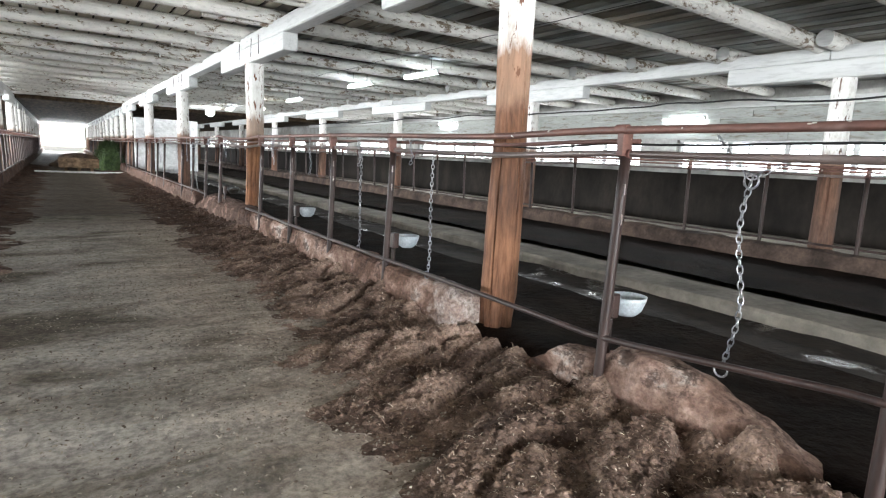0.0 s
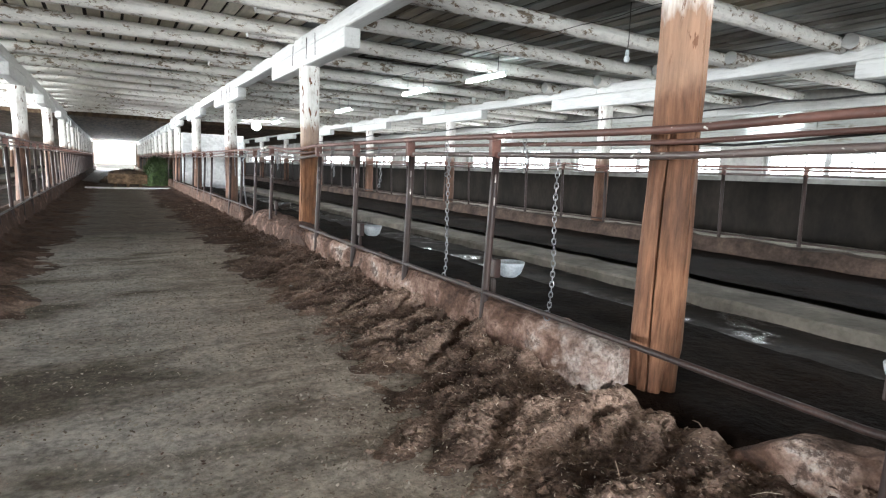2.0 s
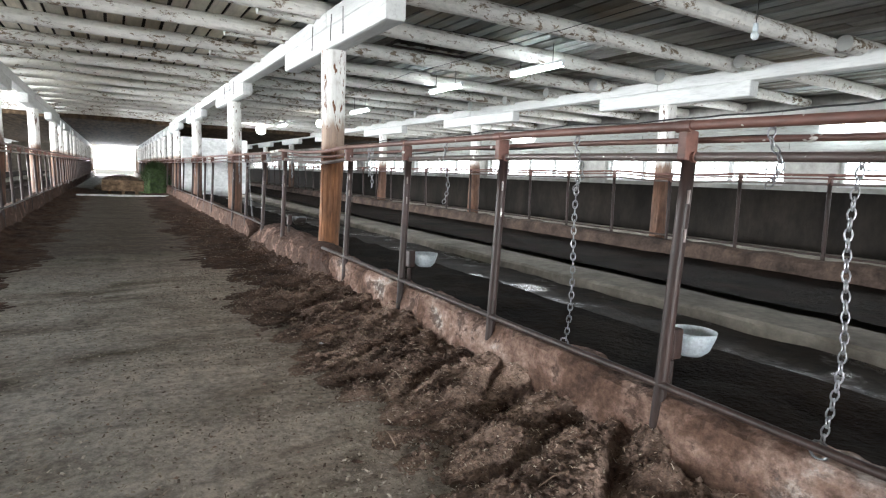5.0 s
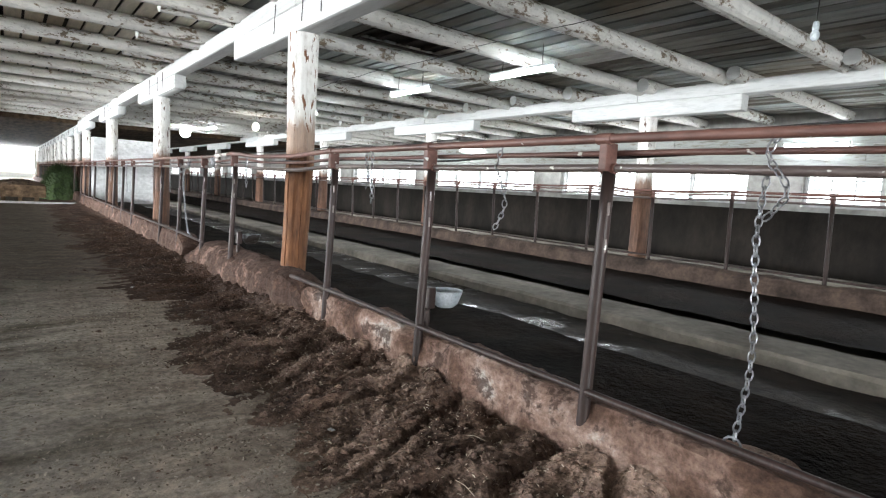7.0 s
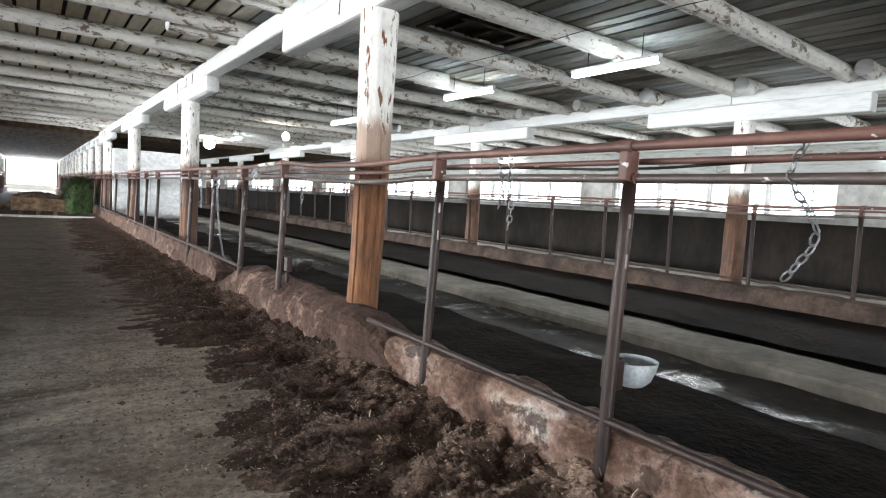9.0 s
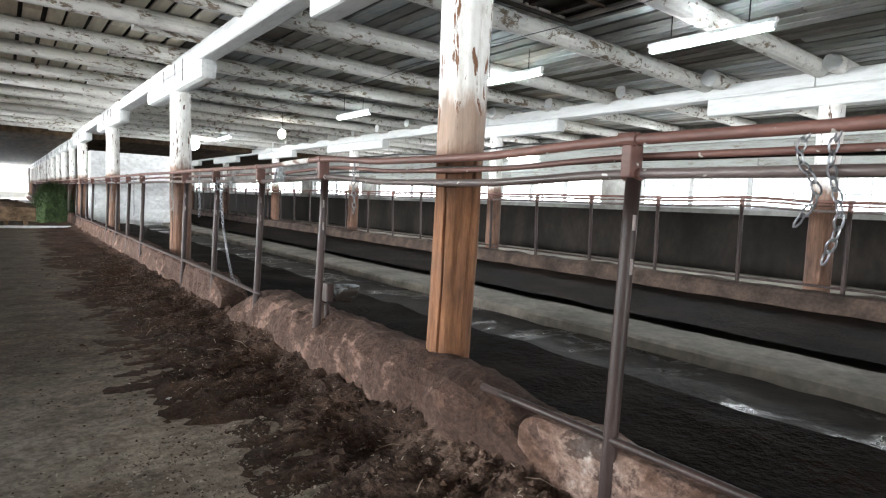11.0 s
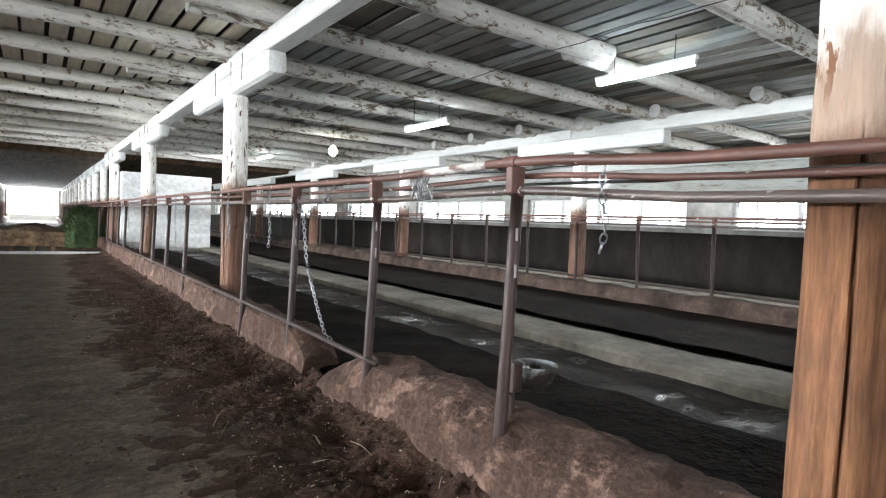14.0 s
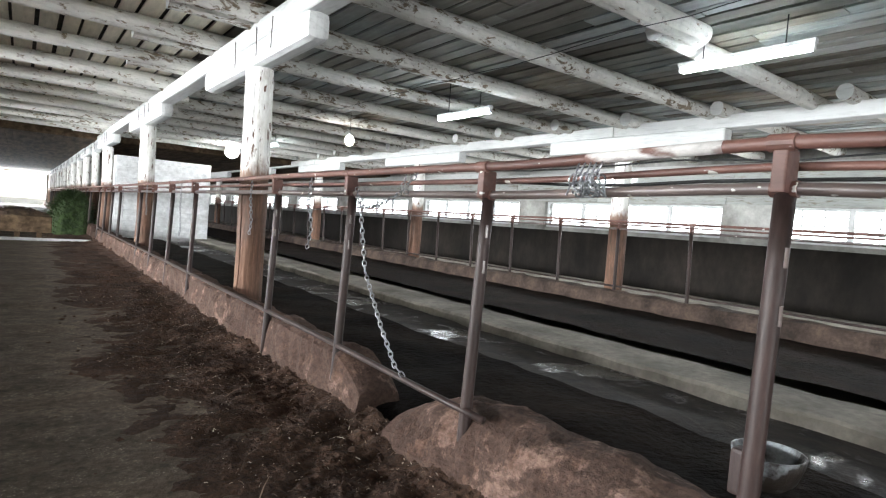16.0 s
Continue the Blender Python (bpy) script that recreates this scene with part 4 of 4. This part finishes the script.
def feed_row(name, x_in, side, y0, y1, width, d, label, s):
    bm = bmesh.new()
    us = steps(0, 1, d / width)
    rows = []
    for y in steps(y0, y1, d):
        row = []
        for u in us:
            h = feed_height(y, u, s)
            row.append(bm.verts.new((x_in - side * u * width, y, h - 0.02 + alley_height(x_in - side * u * width, y))))
        rows.append(row)
    for r0, r1 in zip(rows, rows[1:]):
        for i in range(len(us) - 1):
            bm.faces.new((r0[i], r0[i + 1], r1[i + 1], r1[i]))
    return tagged(finish(name, bm, M_FEED, smooth=False), label, "feed", kind="stuff")


FEED_W = 1.6
feed_row("silage", 2.56, 1, -2.5, 16.5, FEED_W, 0.022, "lumpy windrow of moist brown chopped silage, toned darker further along the kerb", 2.0)
feed_row("silage", 2.56, 1, 16.52, 34.0, FEED_W, 0.09, "lumpy windrow of moist brown chopped silage, toned darker further along the kerb", 2.0)
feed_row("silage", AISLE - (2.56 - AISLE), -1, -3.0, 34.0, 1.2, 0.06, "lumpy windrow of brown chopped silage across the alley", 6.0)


def straw(name, count, place, seed, label, lmin, lmax, wmin, wmax, mat=None):
    """Loose bits of stalk lying about, each a bent strip."""
    rng = random.Random(seed)
    verts, faces = [], []
    for _ in range(count):
        x, y, z = place(rng)
        a, tilt = rng.uniform(0, math.pi * 2), rng.uniform(-0.35, 0.5)
        ln, w = rng.uniform(lmin, lmax) * rng.uniform(0.5, 1), rng.uniform(wmin, wmax)
        dx, dy = math.cos(a), math.sin(a)
        b = len(verts)
        for f, lift in ((-0.5, 0), (0.0, 0.1 * ln), (0.5, 0)):
            cx, cy, cz = x + dx * ln * f, y + dy * ln * f, z + 0.004 + lift + max(0, ln * f * tilt + ln * 0.5 * abs(tilt))
            verts += [(cx - dy * w, cy + dx * w, cz), (cx + dy * w, cy - dx * w, cz + w * 0.6)]
        faces += [(b, b + 1, b + 3, b + 2), (b + 2, b + 3, b + 5, b + 4)]
    me = bpy.data.meshes.new(name)
    me.from_pydata(verts, [], faces)
    me.materials.append(mat or M_STRAW_MIX)
    return tagged(new(name, me), label, "straw", kind="stuff")


M_STRAW_MIX, _nt, _b = material("chopped_stalks", 0.75, 0, 0.25)
_g = _nt.nodes.new("ShaderNodeNewGeometry")
_nt.links.new(ramp(_nt, _g.outputs["Random Per Island"], (0.0, (0.06, 0.038, 0.026)), (0.45, (0.19, 0.125, 0.092)), (0.75, (0.42, 0.32, 0.25)), (1.0, (0.72, 0.63, 0.52))), _b.inputs["Base Color"])

M_CRUMB, _nt, _b = material("pale_crumbs", 0.75, 0, 0.25)
_g = _nt.nodes.new("ShaderNodeNewGeometry")
_nt.links.new(ramp(_nt, _g.outputs["Random Per Island"], (0.0, (0.09, 0.065, 0.05)), (0.35, (0.24, 0.20, 0.16)), (0.8, (0.44, 0.385, 0.32)), (1.0, (0.62, 0.565, 0.49))), _b.inputs["Base Color"])


def on_feed(y0, y1):
    def place(rng):
        while True:
            u, y = rng.uniform(0, 1), rng.uniform(y0, y1)
            h = feed_height(y, u, 2.0)
            if h > 0.03 or rng.random() < 0.10 * (1.05 - u):
                x = 2.56 - u * FEED_W
                return x, y, max(alley_height(x, y), h - 0.02 + alley_height(x, y))
    return place


def on_alley(y0, y1):
    def place(rng):
        while True:
            x, y = rng.uniform(-0.9, 1.9), rng.uniform(y0, y1)
            if rng.random() < 0.5:
                x = 1.9 - abs(rng.gauss(0, 0.6))
            if nz(x * 0.7, y, 1.7, 12) + 0.5 * nz(x, y, 5.0, 3) > rng.uniform(-0.6, 0.5):
                break
        return x, y, alley_height(x, y)
    return place


straw("loose_stalks", 22000, on_feed(-1.0, 8.0), 5, "short chopped stalks on the silage", 0.008, 0.032, 0.0010, 0.0030)
straw("loose_stalks", 5000, on_feed(8.0, 18.0), 6, "short chopped stalks on the silage", 0.008, 0.030, 0.0009, 0.0024)
straw("crumbs", 30000, on_alley(-1.5, 9.5), 7, "pale crumbs of feed on the alley floor", 0.007, 0.026, 0.0016, 0.0056, M_CRUMB)
straw("long_straws", 150, on_feed(-0.5, 16.0), 8, "long pale straws on the silage", 0.08, 0.2, 0.0014, 0.0028)


def clods(name, count, place, seed, label, rmin, rmax, mat):
    """Irregular lumps lying about."""
    rng = random.Random(seed)
    verts, faces = [], []
    tri = ((0, 2, 4), (2, 1, 4), (1, 3, 4), (3, 0, 4), (2, 0, 5), (1, 2, 5), (3, 1, 5), (0, 3, 5))
    for _ in range(count):
        x, y, z = place(rng)
        r = rmin + (rmax - rmin) * rng.random() ** 2.5
        b = len(verts)
        a = rng.uniform(0, 3.14)
        for dx, dy, dz in ((1, 0, 0), (-1, 0, 0), (0, 1, 0), (0, -1, 0), (0, 0, 0.8), (0, 0, -0.8)):
            k = r * rng.uniform(0.6, 1.3)
            verts.append((x + k * (dx * math.cos(a) - dy * math.sin(a)) + rng.uniform(-0.3, 0.3) * r, y + k * (dx * math.sin(a) + dy * math.cos(a)), z + r * 0.3 + k * dz * 0.7))
        faces += [tuple(b + q for q in t) for t in tri]
    me = bpy.data.meshes.new(name)
    me.from_pydata(verts, [], faces)
    me.materials.append(mat)
    return tagged(new(name, me), label, "feed clods", kind="stuff")


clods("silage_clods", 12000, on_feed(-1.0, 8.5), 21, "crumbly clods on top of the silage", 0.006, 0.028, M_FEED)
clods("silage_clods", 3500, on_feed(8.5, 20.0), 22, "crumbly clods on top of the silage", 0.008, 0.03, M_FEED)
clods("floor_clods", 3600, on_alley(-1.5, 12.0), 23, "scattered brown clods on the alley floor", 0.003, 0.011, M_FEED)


# ---- lamps ----
def tube_lamp(x, y0, y1, z):
    on_wall = x > WALL_R - 1
    l = empty("fluorescent_lamp", "lit white fluorescent batten lamp on the boarded wall" if on_wall else "lit white fluorescent batten lamp hung under the logs", "lamp", "ceiling tube lamps")
    bm = box(bmesh.new(), x - 0.03, x + 0.03, y0, y1, z + 0.035, z + 0.075, 0.006)
    part("batten", bm, M_WHITE_BOARD, l)
    bm = box(bmesh.new(), x - 0.036, x + 0.036, y0 + 0.033, y1 - 0.033, z - 0.026, z + 0.034, 0.014)
    part("diffuser", bm, M_TUBE, l, "glowing white diffuser")
    for y in (y0 + 0.02, y1 - 0.02):
        part("holder", box(bmesh.new(), x - 0.02, x + 0.02, y - 0.012, y + 0.012, z - 0.02, z + 0.036, 0.004), M_WHITE_BOARD, l)
    for y in (y0 + 0.25, y1 - 0.25):
        if on_wall:
            part("bracket", box(bmesh.new(), x + 0.02, WALL_R - 0.02, y - 0.02, y + 0.02, z + 0.04, z + 0.07, 0.004), M_WHITE_BOARD, l)
        else:
            part("hanger", tube(bmesh.new(), [(x, y, z + 0.07), (x, y, CEIL + 0.01)], 0.006, 6), M_BLACK, l)


# The three at x -5.0 are added, assumed to mirror the right bay.
LAMPS = ((6.22, 8.82, 10.10, 2.95), (6.2, 11.6, 12.86, 2.96), (5.9, 15.4, 16.62, 2.79), (6.2, 24.2, 25.4, 2.95), (6.1, 27.5, 28.7, 2.95),
         (-5.0, 8.8, 10.0, 2.95), (-5.0, 15.4, 16.6, 2.95), (-5.0, 22.0, 23.2, 2.95), (13.36, 7.65, 8.85, 2.62), (13.36, 18.4, 19.6, 2.74))
for x, y0, y1, z in LAMPS:
    tube_lamp(x, y0, y1, z)


def ball(bm, c, r, n=14, m=8, squash=1.0):
    rr = []
    for i in range(1, m):
        t = math.pi * i / m
        rr.append([bm.verts.new((c[0] + r * math.sin(t) * math.cos(2 * math.pi * k / n), c[1] + r * math.sin(t) * math.sin(2 * math.pi * k / n), c[2] + r * squash * math.cos(t))) for k in range(n)])
    top, bot = bm.verts.new((c[0], c[1], c[2] + r * squash)), bm.verts.new((c[0], c[1], c[2] - r * squash))
    for a, b in zip(rr, rr[1:]):
        for k in range(n):
            bm.faces.new((a[k], a[(k + 1) % n], b[(k + 1) % n], b[k]))
    for k in range(n):
        bm.faces.new((top, rr[0][k], rr[0][(k + 1) % n]))
        bm.faces.new((bot, rr[-1][(k + 1) % n], rr[-1][k]))
    return bm


def bulb_lamp(x, y, z, lit, label, r=0.035):
    l = empty("bulb_lamp", label, "lamp", "hanging bulbs")
    so = part("socket", tube(bmesh.new(), [(x, y, z + r), (x, y, z + r + 0.02), (x, y, z + r + 0.07)], [0.02, 0.026, 0.02], 12), M_ENAMEL, l)
    part("bulb", ball(bmesh.new(), (x, y, z), r, squash=1.25), M_BULB if lit else M_ENAMEL, so, smooth=True)
    part("cord", tube(bmesh.new(), [(x, y, z + r + 0.06), (x + 0.01, y, z + 0.25), (x, y, CEIL + 0.01)], 0.005, 6), M_BLACK, l)


bulb_lamp(5.6, 5.53, 2.65, False, "unlit bare bulb hanging from the ceiling")
bulb_lamp(6.13, 20.0, 2.75, True, "lit bare bulb hanging from the ceiling", 0.09)


def floodlight(x, y, z):
    l = empty("floodlight", "bright white floodlight under the ceiling", "lamp")
    part("lens", ball(bmesh.new(), (x, y, z), 0.2), M_FLOOD, l, "glowing lens", smooth=True)
    part("housing", tube(bmesh.new(), [(x, y + 0.1, z + 0.08), (x, y + 0.2, z + 0.14), (x, y + 0.24, z + 0.2)], [0.15, 0.12, 0.04], 16), M_BLACK, l)
    part("arm", tube(bmesh.new(), [(x, y + 0.2, z + 0.14), (x, y + 0.2, CEIL + 0.01)], 0.012, 8), M_BLACK, l)


floodlight(6.0, 27.6, 2.92)


# ---- hatch, cables, far things ----
def hatch():
    h = empty("ceiling_hatch", "dark open hatch framed in the board ceiling", "hatch")
    x0, x1, y0, y1 = HATCH
    for x in (x0 + 0.3, x0 + 0.72, x0 + 1.1):
        part("joist", box(bmesh.new(), x, x + 0.07, y0, y1, CEIL + 0.012, CEIL + 0.066, 0.006), M_DARK_HATCH, h, "dark joist above the opening")
    part("cross_batten", box(bmesh.new(), x0 + 0.2, x1 - 0.1, 10.2, 10.26, CEIL + 0.002, CEIL + 0.011, 0.002), M_BROWN_BOARD, h)
    for a, b, c, d in ((x0 - 0.05, x1 + 0.05, y0 - 0.05, y0), (x0 - 0.05, x1 + 0.05, y1, y1 + 0.05), (x0 - 0.05, x0, y0, y1), (x1, x1 + 0.05, y0, y1)):
        part("trim", box(bmesh.new(), a, b, c, d, CEIL - 0.035, CEIL - 0.004, 0.005), M_DARK_HATCH, h)


hatch()


def cable(x, z, y0, y1, seed, label, sag=0.07, r=0.011):
    pts = []
    for y in steps(y0, y1, 0.3):
        pts.append((x + 0.03 * nz(y, seed, 0.7), y, z + sag * nz(y, seed, 0.45, 3) + 0.03 * nz(y, seed, 1.6, 5)))
    tagged(finish("cable", tube(bmesh.new(), pts, r, 6), M_BLACK, smooth=True), label, "cable")


cable(2.655, 1.43, -6, 30, 1.0, "black cable slung along behind the stall rails", 0.03, 0.006)
cable(9.0, 2.45, -6, 30, 4.0, "black cable slung along the far posts", 0.12, 0.014)
cable(5.1, 3.02, 1, 28, 8.0, "thin wire strung under the ceiling logs", 0.04, 0.004)


def white_room():
    bm = box(bmesh.new(), 2.95, 5.53, 28.042, 30.5, 0, 2.44)
    w = tagged(finish("wall_partition", bm, M_WHITE_BOARD), "white boarded partition of a small room", "wall", kind="structure")
    z = 0.0
    while z < 2.4:
        part("board", box(bmesh.new(), 2.98, 5.5, 28.0, 28.038, z, z + 0.148, 0.004), M_WHITE_BOARD, w)
        z += 0.153


white_room()


def trough():
    t = empty("feed_trough", "low brown wooden trough set across the alley", "trough")
    part("body", box(bmesh.new(), 0.1, 1.5, 27.0, 27.9, 0.2, 0.6, 0.02), M_BROWN_BOARD, t)
    for x in (0.35, 0.8, 1.25):
        part("leg", box(bmesh.new(), x - 0.06, x + 0.06, 27.04, 27.2, 0.0, 0.2, 0.01), M_BROWN_BOARD, t)
    # Raised white strip stands in for a bright patch of the floor.
    part("sill_board", box(bmesh.new(), -0.7, 2.35, 26.82, 26.96, 0.0, 0.07, 0.01), M_WHITE_BOARD, t, "pale strip across the floor")


trough()


def mound(name, cx, cy, rx, ry, h, mat, label, cat, seed, count, lmax, base=0.0):
    bm = bmesh.new()
    n, m = 34, 14
    rows = []
    for i in range(m + 1):
        f = i / m
        row = []
        for k in range(n):
            a = 2 * math.pi * k / n
            q = 1 + 0.22 * noise.noise(Vector((math.cos(a) * 1.7, math.sin(a) * 1.7, f * 3 + seed)))
            row.append(bm.verts.new((cx + rx * q * (1 - f) * math.cos(a), cy + ry * q * (1 - f) * math.sin(a), base + h * (1 - (1 - f) ** 2) * (1 + 0.2 * noise.noise(Vector((a, f * 4, seed)))))))
        rows.append(row)
    for r0, r1 in zip(rows, rows[1:]):
        for k in range(n):
            bm.faces.new((r0[k], r0[(k + 1) % n], r1[(k + 1) % n], r1[k]))
    rng = random.Random(seed)
    for _ in range(count):
        a, f = rng.uniform(0, 6.283), rng.uniform(0, 0.95)
        p = Vector((cx + rx * (1 - f) * math.cos(a), cy + ry * (1 - f) * math.sin(a), base + h * (1 - (1 - f) ** 2)))
        d = Vector((math.cos(a) + rng.uniform(-1, 1), math.sin(a) + rng.uniform(-1, 1), rng.uniform(0.1, 1.2))).normalized() * rng.uniform(0.3, 1) * lmax
        s = d.orthogonal().normalized() * 0.012
        v = [bm.verts.new(p - s), bm.verts.new(p + s), bm.verts.new(p + d)]
        bm.faces.new(v)
    tagged(finish(name, bm, mat), label, cat, kind="stuff")


mound("green_fodder", 2.15, 31.0, 0.75, 1.6, 1.25, M_GREEN, "tall heap of fresh green fodder by the railing", "fodder", 3, 2600, 0.3)
mound("hay_heap", 0.8, 27.45, 0.66, 0.40, 0.16, M_HAY, "low heap of brown hay in the trough", "hay", 5, 1200, 0.12, 0.602)
mound("hay_heap", 0.7, 33.0, 1.0, 1.5, 0.5, M_HAY, "heap of brown hay in the alley", "hay", 9, 1400, 0.15)


def scrap(x, y, z, a, name, label):
    """A crumpled scrap lying on the feed."""
    bm = bmesh.new()
    n = 7
    vs = [[bm.verts.new((x + 0.035 * (i / n - 0.5) * math.cos(a) - 0.022 * (j / n - 0.5) * math.sin(a), y + 0.035 * (i / n - 0.5) * math.sin(a) + 0.022 * (j / n - 0.5) * math.cos(a),
                         z + 0.008 + 0.008 * noise.noise(Vector((i * 0.6, j * 0.6, a))))) for i in range(n + 1)] for j in range(n + 1)]
    for j in range(n):
        for i in range(n):
            bm.faces.new((vs[j][i], vs[j][i + 1], vs[j + 1][i + 1], vs[j + 1][i]))
    bmesh.ops.solidify(bm, geom=bm.faces[:], thickness=0.002)
    tagged(finish(name, bm, M_WHITE_BOARD, smooth=True), label, "litter")


scrap(1.44, 9.78, 0.10, 0.6, "paper_scrap", "small crumpled white paper scrap on the silage")
scrap(1.68, 5.9, 0.07, 1.9, "paper_scrap", "small crumpled white paper scrap on the silage")
